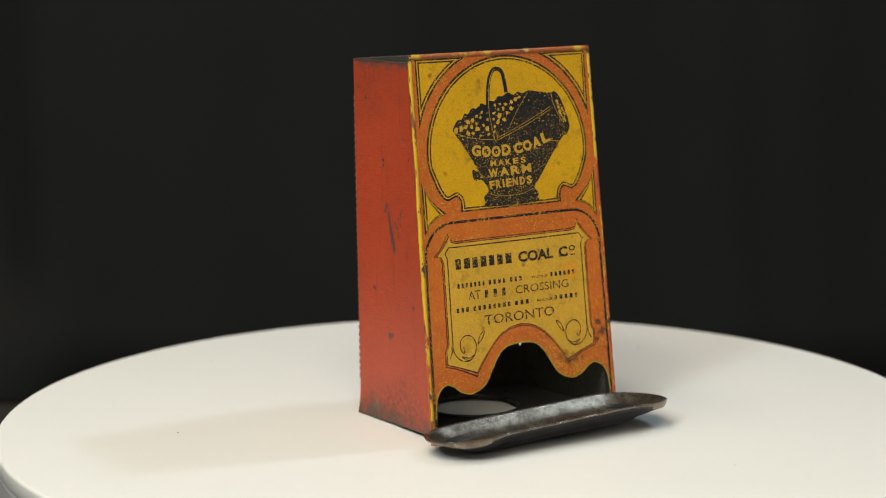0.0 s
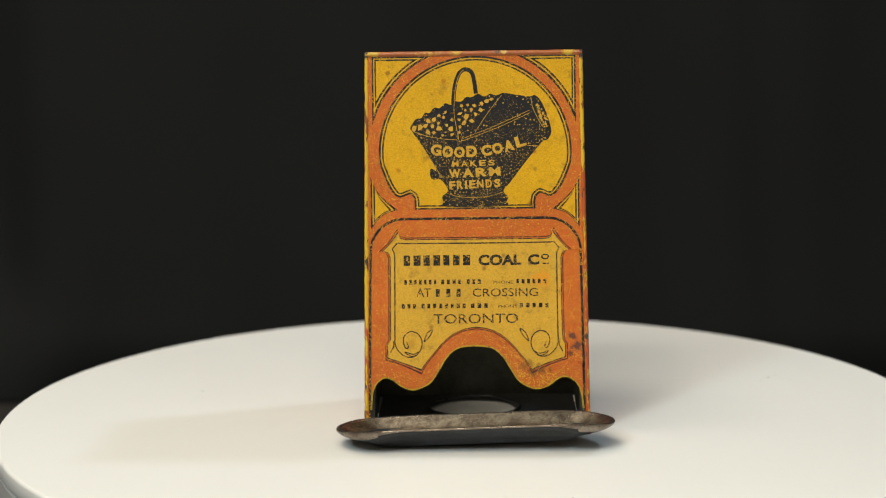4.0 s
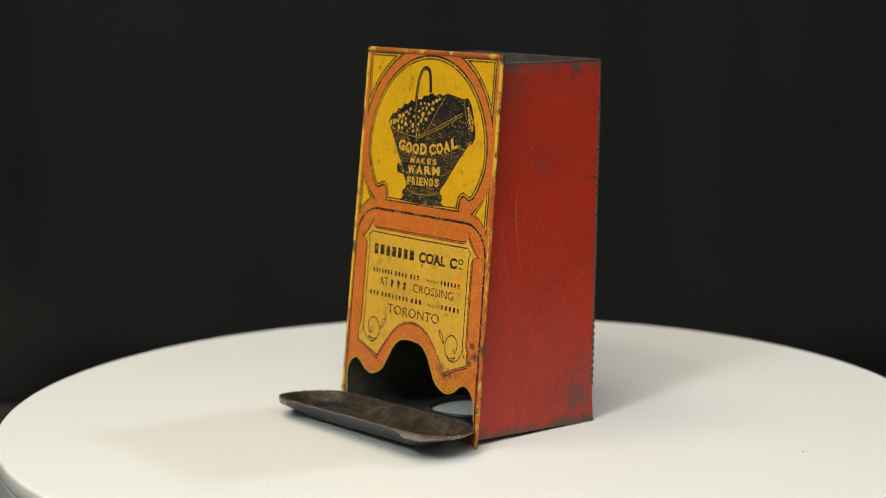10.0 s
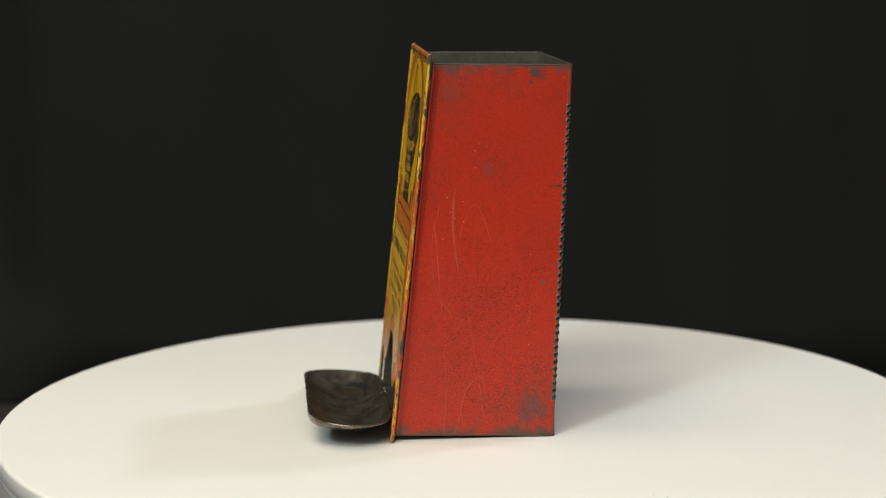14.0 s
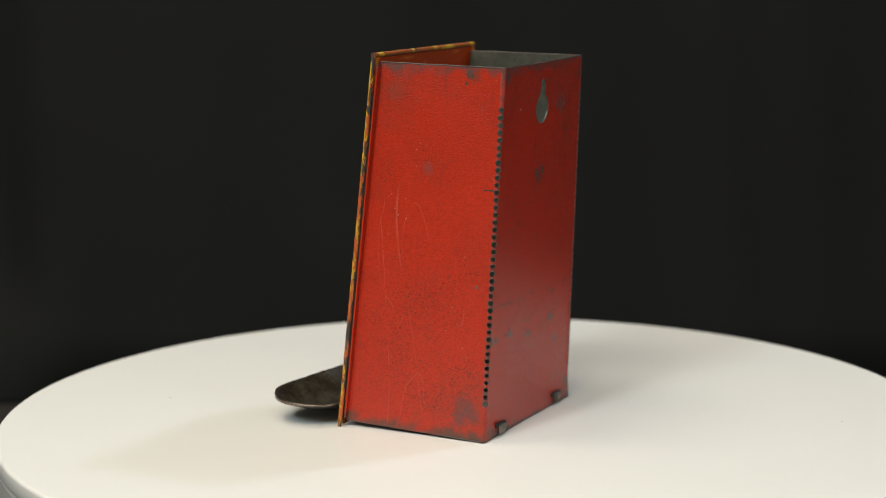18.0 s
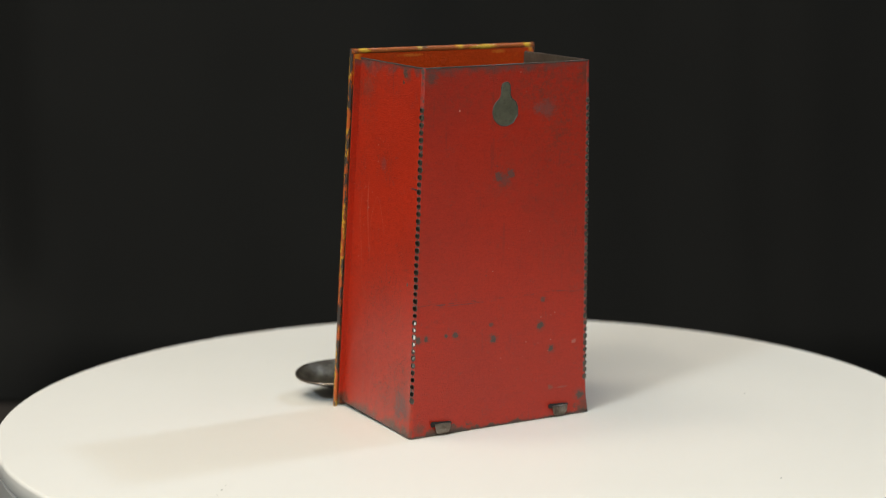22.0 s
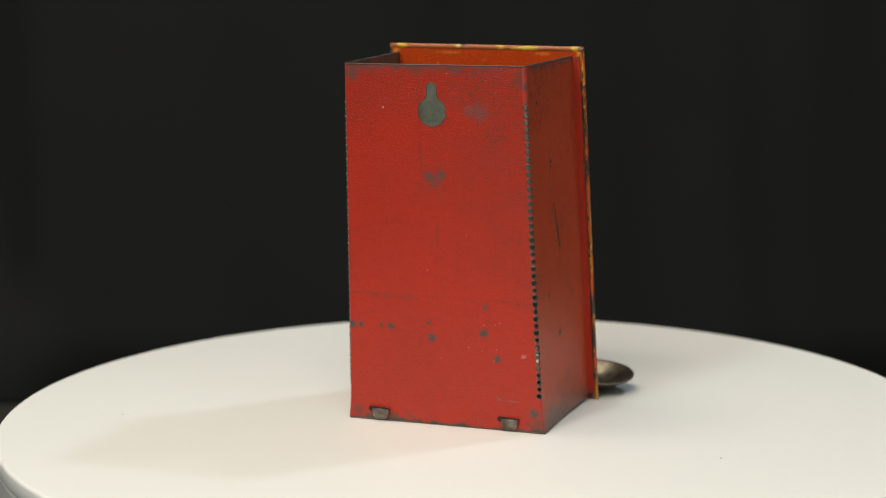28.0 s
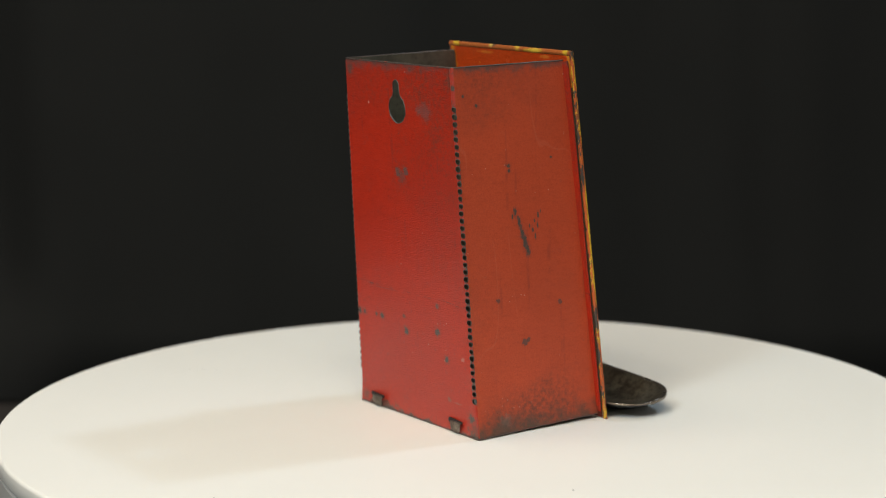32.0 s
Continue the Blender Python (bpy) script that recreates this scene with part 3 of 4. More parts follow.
def turntable():
    base = tagged(new("pedestal"), "pale grey round base under the turning disc", "pedestal")
    base.location = (DISC_X, DISC_Y, DESK_Z)
    bm = bmesh.new()
    h = -DESK_Z
    lathe(bm, [(0.135, 0.0), (0.137, 0.003), (0.137, 0.020), (0.134, 0.023), (0.06, 0.030), (0.06, h - 0.050), (0.150, h - 0.040), (0.1575, h - 0.037), (0.1594, h - 0.033), (0.1594, h - 0.0082), (0.1588, h - 0.0075), (0.10, h - 0.0074)])
    smooth(part("housing", bm, BASE_GREY, base))
    top = tagged(new("turntable_disc"), "round white laminate turntable disc with a few dark crumbs", "turntable")
    bm = bmesh.new()
    prof = [(0.10, -0.0062), (RADIUS - 0.001, -0.0062), (RADIUS - 0.0003, -0.0060), (RADIUS, -0.0056)]
    prof += [(RADIUS - 0.0012 * (1 - math.cos(radians(a))), -0.0012 + 0.0012 * math.sin(radians(a))) for a in (0, 15, 30, 45, 60, 75, 90)]
    lathe(bm, prof, 220)
    smooth(part("disc", bm, TABLE_WHITE, top))
    # a dark-coloured ring stands for the shade in the gap over the base
    bm = bmesh.new()
    lathe(bm, [(0.1535, -0.0070), (0.1535, -0.0062)], 120)
    part("gap_shade_ring", bm, GAP_DARK, top, "dark ring that stands for the shaded gap under the disc")
    random.seed(5)
    for x, y, r in ((110.5, 45.1, 0.24), (107.5, 41.5, 0.16), (113.5, 49.5, 0.15), (-96.0, 30.0, 0.26), (-40.0, 120.0, 0.22), (30.0, -104.0, 0.2)):
        bm = bmesh.new()
        bmesh.ops.create_icosphere(bm, subdivisions=1, radius=r * MM)
        for v in bm.verts:
            v.co = Vector((v.co.x * 1.5, v.co.y, v.co.z * 0.7)) * random.uniform(0.7, 1.2)
            v.co += Vector((x * MM, y * MM, r * MM * 0.4))
        part("crumb", bm, SPECK, top)
    return top


disc = turntable()

# ---- the match holder ----
holder = tagged(new("match_holder"), "old red tin match holder with a yellow printed front", "match holder")

FACE_O = Vector((0.84, -16.80, 124.48)) * MM
FACE_V = Vector((0.0035, -0.1127, -0.9936)).normalized()
FACE_U = Vector((0.99989, -0.0140, 0.0052))
FACE_U = (FACE_U - FACE_V * FACE_U.dot(FACE_V)).normalized()
FACE_N = FACE_V.cross(FACE_U).normalized()
if FACE_N.y > 0:
    FACE_N = -FACE_N


def face(u, v, h=0.0):
    """A place on the front panel: u across and v down from its top, in millimetres; h out of it, in metres."""
    return FACE_O + FACE_U * (u * MM) + FACE_V * (v * MM) + FACE_N * h


def corner(x, y, z):
    return Vector((x, y, z)) * MM


SHEET = 0.00045
L_TF, L_BF = face(-31.6, 2.9, -0.0015), face(-34.2, 123.8, -0.0015)
R_TF, R_BF = face(32.0, 2.9, -0.0015), face(34.4, 123.8, -0.0015)
L_TB, L_BB = corner(-29.3, 28.1, 120.7), corner(-32.55, 21.1, -0.25)
R_TB, R_BB = corner(33.4, 28.9, 120.7), corner(36.2, 22.2, -0.25)
CUT_L, CUT_L_SIDE = 1.4 * MM, 0.6 * MM
CUT_R, CUT_R_SIDE = 0.7 * MM, 1.4 * MM


def toward(a, b, d):
    return a + (b - a).normalized() * d


def flared(p):
    """The foot of the tin, bent out a little towards the two back corners."""
    k = max(0.0, 1.0 - p.z / (12.0 * MM)) ** 2.0 * max(0.0, min(1.0, p.y / (20 * MM)))
    e = (p.x / MM - 1.5) / 34.0
    return p + Vector(((0.55 if e > 0 else 0.9) * MM * k * max(-1.1, min(1.1, e)) ** 5, 0.35 * MM * k * min(1.0, e ** 4), 0.0))


def wall_place(a, b, c, d):
    """Maps (s, t) in 0..1 onto the quad a b c d (a-b along the top, d-c along the bottom), h along its outward normal."""
    n = (b - a).cross(d - a).normalized()

    def put(s, t, h=0.0):
        return (a * (1 - s) + b * s) * (1 - t) + (d * (1 - s) + c * s) * t + n * h
    return put, n


CENTRE = corner(1, 0, 60)


def wall(name, a, b, c, d, material, label, holes=()):
    put, n = wall_place(a, b, c, d)
    if n.dot((a + c) / 2 - CENTRE) < 0:
        inner_put = put
        put = lambda s, t, h=0.0: inner_put(s, t, -h)
    bm = bmesh.new()
    knee, cols = 0.90, 10
    sheet(bm, [[(0, 0), (1, 0), *((1 - i / cols, knee) for i in range(cols + 1))], *holes], lambda x, y, h: put(x, y, h), SHEET, 1)
    rows = [knee + (1 - knee) * j / 8 for j in range(9)]
    for h in (0.0, -SHEET):
        grid = [[bm.verts.new(flared(put(i / cols, t, h))) for i in range(cols + 1)] for t in rows]
        for p, q in zip(grid, grid[1:]):
            for i in range(cols):
                f = bm.faces.new((p[i], p[i + 1], q[i + 1], q[i]))
                f.normal_update()
                if (f.normal.dot(f.calc_center_median() - CENTRE) < 0) == (h == 0.0):
                    f.normal_flip()
                f.material_index = 1 if h else 0
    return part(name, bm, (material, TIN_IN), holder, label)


wall("side_wall", L_TF, toward(L_TB, L_TF, CUT_L_SIDE), toward(L_BB, L_BF, CUT_L_SIDE), L_BF, RED_LEFT, "faded orange-red side with black scratches")
wall("side_wall", R_TF, toward(R_TB, R_TF, CUT_R_SIDE), toward(R_BB, R_BF, CUT_R_SIDE), R_BF, RED_RIGHT, "bright red side with dark scuffs at the bottom corner")


def back_wall():
    a, b = toward(R_TB, L_TB, CUT_R), toward(L_TB, R_TB, CUT_L)
    c, d = toward(L_BB, R_BB, CUT_L), toward(R_BB, L_BB, CUT_R)
    return wall("back_wall", a, b, c, d, RED_BACK, "red back with a keyhole hanging slot and bare chips", [KEYHOLE])


def keyhole():
    """The hanging slot: a round hole with a narrow neck above it."""
    w, h = 61.0, 120.6
    kx, kz = (32.6 - 0.7 - 2.4) / 60.1, 15.1 / h
    hole = []
    for i, (x, y) in enumerate(arc(0, 0, 4.75, -62, 242, 38)):
        r = 1 + 0.035 * noise.noise(Vector((i * 0.45, 0, 4)))
        hole.append((kx + x * r / w, kz + y * r / h))
    for x, y in [(-1.75, -5.6), *arc(0, -7.8, 1.7, 180, 360, 10), (1.75, -5.6)]:
        hole.append((kx + x / w, kz + y / h))
    return hole


KEYHOLE = keyhole()
back_wall()


def perforated_edge(top, bottom, side_top, side_bottom, back_top, back_bottom, cut_side, cut_back, plugged, enamel):
    """The rounded back corner, punched with a row of round striking holes."""
    a0, a1 = toward(top, side_top, cut_side), toward(bottom, side_bottom, cut_side)
    b0, b1 = toward(top, back_top, cut_back), toward(bottom, back_bottom, cut_back)
    out = ((top - CENTRE) * Vector((1, 1, 0))).normalized()
    length = (top - bottom).length

    def at(s, t, h=0.0):
        base = (a0 * (1 - s) + b0 * s) * (1 - t) + (a1 * (1 - s) + b1 * s) * t
        return flared(base + out * (0.00030 * math.sin(math.pi * max(0, min(1, s))) + h))

    bm = bmesh.new()
    first, pitch, count, radius = 13.2 * MM, 2.380 * MM, 41, 0.76 * MM
    width = (a0 - b0).length
    random.seed(11)

    def strip(t0, t1, tone=0):
        for i in range(4):
            for h in (0.0, -0.0004):
                q = [at(i / 4, t0, h), at((i + 1) / 4, t0, h), at((i + 1) / 4, t1, h), at(i / 4, t1, h)]
                bm.faces.new([bm.verts.new(p) for p in q]).material_index = 1 if h else tone

    strip(0.0, (first - pitch / 2) / length)
    for k in range(count):
        c = first + k * pitch
        r = radius * random.uniform(0.85, 1.08)
        dx = random.uniform(-0.06, 0.06)
        t0, t1 = (c - pitch / 2) / length, (c + pitch / 2) / length
        n = 16
        ring, box = [], []
        for i in range(n):
            g = 2 * math.pi * i / n
            cx, cy = math.cos(g), math.sin(g)
            ring.append((0.5 + dx + cx * r / width, c / length + cy * r / length))
            m = max(abs(cx), abs(cy))
            box.append((0.5 + 0.5 * cx / m, (t0 + t1) / 2 + (t1 - t0) / 2 * cy / m))
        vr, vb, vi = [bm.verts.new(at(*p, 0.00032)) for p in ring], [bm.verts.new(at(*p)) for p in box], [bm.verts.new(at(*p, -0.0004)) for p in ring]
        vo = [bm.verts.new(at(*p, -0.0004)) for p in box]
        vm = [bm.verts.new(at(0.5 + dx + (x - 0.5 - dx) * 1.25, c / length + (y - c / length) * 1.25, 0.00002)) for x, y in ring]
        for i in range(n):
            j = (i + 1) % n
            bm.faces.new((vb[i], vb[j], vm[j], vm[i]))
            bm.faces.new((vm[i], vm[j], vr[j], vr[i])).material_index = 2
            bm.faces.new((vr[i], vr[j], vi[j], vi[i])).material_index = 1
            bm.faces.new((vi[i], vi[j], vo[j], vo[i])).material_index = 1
        if k in plugged:
            bm.faces.new([bm.verts.new(v.co * 0.6 + w.co * 0.4) for v, w in zip(vr, vi)]).material_index = 2
    end = (first + (count - 0.5) * pitch) / length
    for j in range(8):
        strip(end + (1 - end) * j / 8, end + (1 - end) * (j + 1) / 8, 3)
    bmesh.ops.remove_doubles(bm, verts=bm.verts[:], dist=1e-6)
    bmesh.ops.recalc_face_normals(bm, faces=bm.faces[:])
    part("perforated_edge", bm, (CHIPPED, TIN_IN, HOLE_RIM, enamel), holder, "row of punched striking holes along the back corner")


def chipped_edge():
    k = Mat("chipped_red_edge", rough=0.45)
    n = k.noise(330, 5, 0.7)
    c = k.mix(k.ramp(n, 0.50, 0.58), (0.36, 0.028, 0.014), (0.075, 0.056, 0.046))
    f = k.noise(1900, 3, 0.7, shift=(2, 2, 6))
    c = k.mix(k.math("MULTIPLY", k.ramp(f, 0.56, 0.7), 0.5), c, (0.17, 0.15, 0.13))
    k.colour(c)
    k.bump(n, 0.3, 0.0004)
    return k.m


CHIPPED = chipped_edge()
perforated_edge(L_TB, L_BB, L_TF, L_BF, R_TB, R_BB, CUT_L_SIDE, CUT_L, (), RED_BACK)
perforated_edge(R_TB, R_BB, R_TF, R_BF, L_TB, L_BB, CUT_R_SIDE, CUT_R, (40,), RED_RIGHT)


def bead(bm, points, radius, n=8):
    """A round wire along a line of points."""
    rings = []
    for i, p in enumerate(points):
        d = (points[min(i + 1, len(points) - 1)] - points[max(i - 1, 0)]).normalized()
        x = d.cross(Vector((0.03, 0.02, 1)))
        x = (x if x.length > 0.2 else d.cross(Vector((0, 1, 0)))).normalized()
        y = d.cross(x)
        rings.append([bm.verts.new(p + (x * math.cos(2 * math.pi * k / n) + y * math.sin(2 * math.pi * k / n)) * radius) for k in range(n)])
    for a, b in zip(rings, rings[1:]):
        for k in range(n):
            j = (k + 1) % n
            bm.faces.new((a[k], b[k], b[j], a[j]))
    bm.faces.new(rings[0])
    bm.faces.new(list(reversed(rings[-1])))
    bmesh.ops.recalc_face_normals(bm, faces=bm.faces[:])


def worn_rim(name, low):
    """Bare worn tin of a sheet's edge, with red left in places."""
    k = Mat(name, rough=0.5, metal=0.2)
    n = k.noise(300, 5, 0.7, shift=(1, 2, 3))
    f = k.noise(1400, 3, 0.6)
    c = k.mix(k.ramp(n, 0.56 if low else 0.60, 0.64), (0.075, 0.055, 0.045), (0.22, 0.03, 0.02))
    c = k.mix(k.math("MULTIPLY", k.ramp(f, 0.55, 0.75), 0.6), c, (0.20, 0.17, 0.14))
    k.colour(c)
    k.bump(n, 0.5, 0.0005)
    return k.m


def around(front_left, back_left, back_right, front_right, lift, out, soft):
    """A line round the body's sides and back, with soft corners."""
    def bent(i):
        return Vector((0.12 * noise.noise(Vector((i * 0.31, lift, 1))), 0.12 * noise.noise(Vector((i * 0.27, lift, 5))), 0.10 * noise.noise(Vector((i * 0.4, lift, 9))))) * MM
    line = []
    for a, b in ((front_left, back_left), (back_left, back_right), (back_right, front_right)):
        a2 = a if a is front_left else toward(a, b, soft)
        b2 = b if b is front_right else toward(b, a, soft)
        line += [a2.lerp(b2, i / 16) for i in range(17)]
    res = []
    for i, p in enumerate(line):
        o = ((p - CENTRE) * Vector((1, 1, 0))).normalized()
        res.append(flared(p) + o * out + Vector((0, 0, lift)) + bent(i))
    return res


bm = bmesh.new()
bead(bm, around(L_BF, L_BB, R_BB, R_BF, 0.00018, -0.00022, 0.0014), 0.00024)
smooth(part("bottom_rim", bm, worn_rim("worn_dark_bottom_edge", True), holder, "worn dark rolled bottom edge"), 60)
bm = bmesh.new()
bead(bm, around(L_TF, L_TB, R_TB, R_TF, 0.0000, -0.0001, 0.0009), 0.00026, 6)
smooth(part("top_rim", bm, worn_rim("worn_dark_top_edge", False), holder, "thin bare edge of the open top"), 60)


def keyhole_rim():
    """The bare cut edge round the keyhole."""
    a, b = toward(R_TB, L_TB, CUT_R), toward(L_TB, R_TB, CUT_L)
    c, d = toward(L_BB, R_BB, CUT_L), toward(R_BB, L_BB, CUT_R)
    put, n = wall_place(a, b, c, d)
    side = 1 if n.dot((a + c) / 2 - CENTRE) > 0 else -1
    loop = KEYHOLE + KEYHOLE[:1]
    bm = bmesh.new()
    bead(bm, [put(x, y, side * 0.00000) for x, y in loop], 0.00016, 6)
    smooth(part("keyhole_rim", bm, HOLE_RIM, holder, "bare cut edge of the keyhole"), 60)


keyhole_rim()


def floor_plate():
    """The tin bottom, with its large round hole."""
    a, b = L_BF + Vector((0.0006, 0.0006, 0.0006)), R_BF + Vector((-0.0006, 0.0006, 0.0006))
    c, d = R_BB + Vector((-0.0008, -0.0008, 0.0006)), L_BB + Vector((0.0008, -0.0008, 0.0006))
    put, n = wall_place(a, b, c, d)
    bm = bmesh.new()
    hole = [(0.48 + x / 69.0, 0.57 + y / 50.0) for x, y in arc(0, 0, 15.4, 0, 351, 39)]
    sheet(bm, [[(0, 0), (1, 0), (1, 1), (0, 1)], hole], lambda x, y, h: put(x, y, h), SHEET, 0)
    part("floor_plate", bm, DIM_TIN, holder, "dark tin bottom with a large round hole")
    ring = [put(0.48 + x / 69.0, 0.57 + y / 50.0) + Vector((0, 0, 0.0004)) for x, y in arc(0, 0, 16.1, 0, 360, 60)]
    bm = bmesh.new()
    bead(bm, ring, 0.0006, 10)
    smooth(part("hole_collar", bm, DIM_TIN, holder, "raised glossy black bead round the floor hole"), 60)


floor_plate()


def tab(x, y):
    """A small tin tongue that comes out through a slot of the back and is bent down."""
    ob_bm = bmesh.new()
    w, h = 5.9 * MM, 4.1 * MM
    prof = [(-0.0008, h + 0.0001, 1.0), (0.0004, h, 1.0), (0.0011, h - 0.0005, 1.0), (0.00125, h - 0.0016, 0.97), (0.0012, 0.0017, 0.92), (0.0010, 0.0008, 0.78), (0.0007, 0.0002, 0.52)]
    rows = []
    for o, z, k in prof:
        half = w / 2 * k
        rows.append([ob_bm.verts.new((x * MM + half * s, y * MM + o + 0.0003 * math.cos(s * 1.5), z)) for s in (-1, -0.6, 0, 0.6, 1)])
    for a, b in zip(rows, rows[1:]):
        for i in range(4):
            ob_bm.faces.new((a[i], b[i], b[i + 1], a[i + 1]))
    bmesh.ops.solidify(ob_bm, geom=ob_bm.faces[:], thickness=0.0004)
    bmesh.ops.recalc_face_normals(ob_bm, faces=ob_bm.faces[:])
    smooth(part("tab", ob_bm, TIN_TAB, holder, "bent bare tin fixing tab"))
    # the slot is a plate on the wall; its dark colour stands for the hole's shade
    bm = bmesh.new()
    sheet(bm, [[(x + dx, 3.75 + dz) for dx, dz in arc(3.55, 0, 0.80, -90, 90, 8) + arc(-3.0, 0, 0.42, 90, 270, 8)]], lambda u, v, d: Vector((u * MM, y * MM + 0.00095 + d, v * MM)), 0.0004, 0)
    part("slot", bm, SLOT, holder, "dark plate that stands for the shaded slot above the tab")


tab(24.7, 22.15)
tab(-21.3, 21.15)

# ---- the printed front ----
HALF_CUT = [(0.0, 96.5), (5.6, 97.3), (9.2, 100.2), (11.6, 104.0), (14.8, 108.6), (19.9, 110.9), (24.0, 109.9), (27.0, 107.7), (29.7, 106.9), (32.7, 108.7), (34.3, 112.0), (34.9, 117.5)]


def edge_u(v):
    return 35.0 + 1.7 * v / 125.4


def cut_line():
    """The scalloped opening's edge from its left foot to its right one; it sits half a millimetre off the middle."""
    cut = spline(HALF_CUT, 6)
    line = [(-x, y) for x, y in reversed(cut)] + cut[1:]
    return [(u - 0.55 * max(0.0, min(1.0, (35.0 - abs(u)) / 5.0)), v) for u, v in line]


def front_outline():
    low, high = edge_u(125.2), edge_u(0.0)
    return [(-high, 0.0), (-low, 125.2), (-35.1, 125.2), *cut_line(), (35.1, 125.2), (low, 125.2), (high, 0.0)]


bm = bmesh.new()
sheet(bm, [front_outline()], face, 0.0005, 1)
front = part("front_panel", bm, (INK_ORANGE, TIN_PALE), holder, "orange and yellow lithographed tin front with scalloped opening")


def tube(bm, points, radius, n=10, squash=1.0):
    """A round bead along a line of points."""
    rings = []
    for i, p in enumerate(points):
        d = (points[min(i + 1, len(points) - 1)] - points[max(i - 1, 0)]).normalized()
        x = d.cross(FACE_N).normalized()
        rings.append([bm.verts.new(p + x * (radius * math.cos(2 * math.pi * k / n)) + FACE_N * (radius * squash * math.sin(2 * math.pi * k / n))) for k in range(n)])
    for a, b in zip(rings, rings[1:]):
        for k in range(n):
            j = (k + 1) % n
            bm.faces.new((a[k], b[k], b[j], a[j]))
    bm.faces.new(rings[0])
    bm.faces.new(list(reversed(rings[-1])))
    bmesh.ops.recalc_face_normals(bm, faces=bm.faces[:])


bm = bmesh.new()
sheet(bm, [[(-35.0, 121.2), (35.0, 121.2), (35.2, 125.0), (-35.2, 125.0)]], lambda u, v, h: face(u, v, -0.0006 + h), 0.0004, 0)
part("apron", bm, APRON, front, "dark red strip of the front below the tray")


def hems():
    random.seed(3)
    for sgn in (-1, 1):
        bm = bmesh.new()
        tube(bm, [face(sgn * (edge_u(v) - 0.18 + 0.12 * noise.noise(Vector((v * 0.3, sgn, 0))) + 0.10 * noise.noise(Vector((v * 1.3, sgn, 3)))), v, -0.0004) for v in [126.0 * i / 150 for i in range(151)]], 0.00072)
        smooth(part("side_hem", bm, HEM, front, "rolled edge with chipped yellow and orange paint"))
    bm = bmesh.new()
    tube(bm, [face(-35.3 + 70.6 * i / 30, 0.85 + 0.10 * noise.noise(Vector((i * 0.5, 2, 0))), -0.00045) for i in range(31)], 0.00098, 14, 0.78)
    smooth(part("top_hem", bm, HEM_BACK, front, "rolled orange top edge with worn yellow patches"))
    bm = bmesh.new()
    sheet(bm, [[(-34.6, 0.3), (34.6, 0.3), (34.9, 12.0), (-34.9, 12.0)]], lambda u, v, h: face(u, v, -0.00072 + h), 0.0003, 0)
    part("top_fold", bm, FOLD, front, "orange painted fold behind the top edge")


hems()


def flange(sgn, material):
    """The red lip of a side wall, turned out behind the front's edge."""
    u0, u1 = (31.6, 34.2) if sgn < 0 else (32.0, 34.4)
    bm = bmesh.new()
    pts = [(sgn * (u0 - 0.3), 3.6), (sgn * (edge_u(3.6) - 0.7), 3.0), (sgn * (edge_u(122.4) - 0.7), 122.6), (sgn * (u1 - 0.3), 122.4)]
    sheet(bm, [pts], lambda u, v, h: face(u, v, -0.00150 + h), 0.0005, 0)
    part("side_flange", bm, material, holder, "red lip turned out behind the front")
    # added dark strip over the lip, standing for the shade behind the opening
    bm = bmesh.new()
    low = [(sgn * (u1 - 0.9), 103.2), (sgn * 35.4, 103.2), (sgn * 35.9, 122.5), (sgn * (u1 - 0.3), 122.5)]
    sheet(bm, [low], lambda u, v, h: face(u, v, -0.00130 + h), 0.0004, 0)
    part("lip_shade_strip", bm, DIM_TIN, holder, "added dark strip that stands for the shade inside the turned lip")


flange(-1, RED_BACK)
flange(1, RED_RIGHT)

LAYER = 0.000035


def ink(name, loops, layer, material, label="", parent=None):
    bm = bmesh.new()
    for loop in loops:
        flat = [bm.verts.new(face(u, v, LAYER * layer)) for u, v in loop]
        for t in tessellate_polygon([[Vector((u, v, 0)) for u, v in loop]]):
            bm.faces.new([flat[i] for i in t])
    for f in bm.faces:
        f.normal_update()
        if f.normal.dot(FACE_N) < 0:
            f.normal_flip()
    return part(name, bm, material, parent or front, label)


def stroke(points, width, taper=False):
    """The outline of a pen stroke along the points."""
    left, right = [], []
    n = len(points)
    for i, p in enumerate(points):
        a, b = Vector(points[max(i - 1, 0)]), Vector(points[min(i + 1, n - 1)])
        d = b - a
        if d.length < 1e-9:
            continue
        d.normalize()
        w = width / 2 * (1 if not taper else max(0.15, math.sin(math.pi * (0.06 + 0.88 * i / (n - 1)))))
        left.append((p[0] - d.y * w, p[1] + d.x * w))
        right.append((p[0] + d.y * w, p[1] - d.x * w))
    return left + right[::-1]


def strokes(name, lines, width, layer, material, label="", taper=False):
    """Pen strokes as quads, so that closed and curled lines keep their shape."""
    bm = bmesh.new()
    for pts in lines:
        o = stroke(pts, width, taper)
        n = len(o) // 2
        v = [bm.verts.new(face(u, w, LAYER * layer)) for u, w in o]
        for i in range(n - 1):
            f = bm.faces.new((v[i], v[i + 1], v[2 * n - 2 - i], v[2 * n - 1 - i]))
            f.normal_update()
            if f.normal.dot(FACE_N) < 0:
                f.normal_flip()
    return part(name, bm, material, front, label)


CU, CY, CR = 0.25, 33.0, 31.25


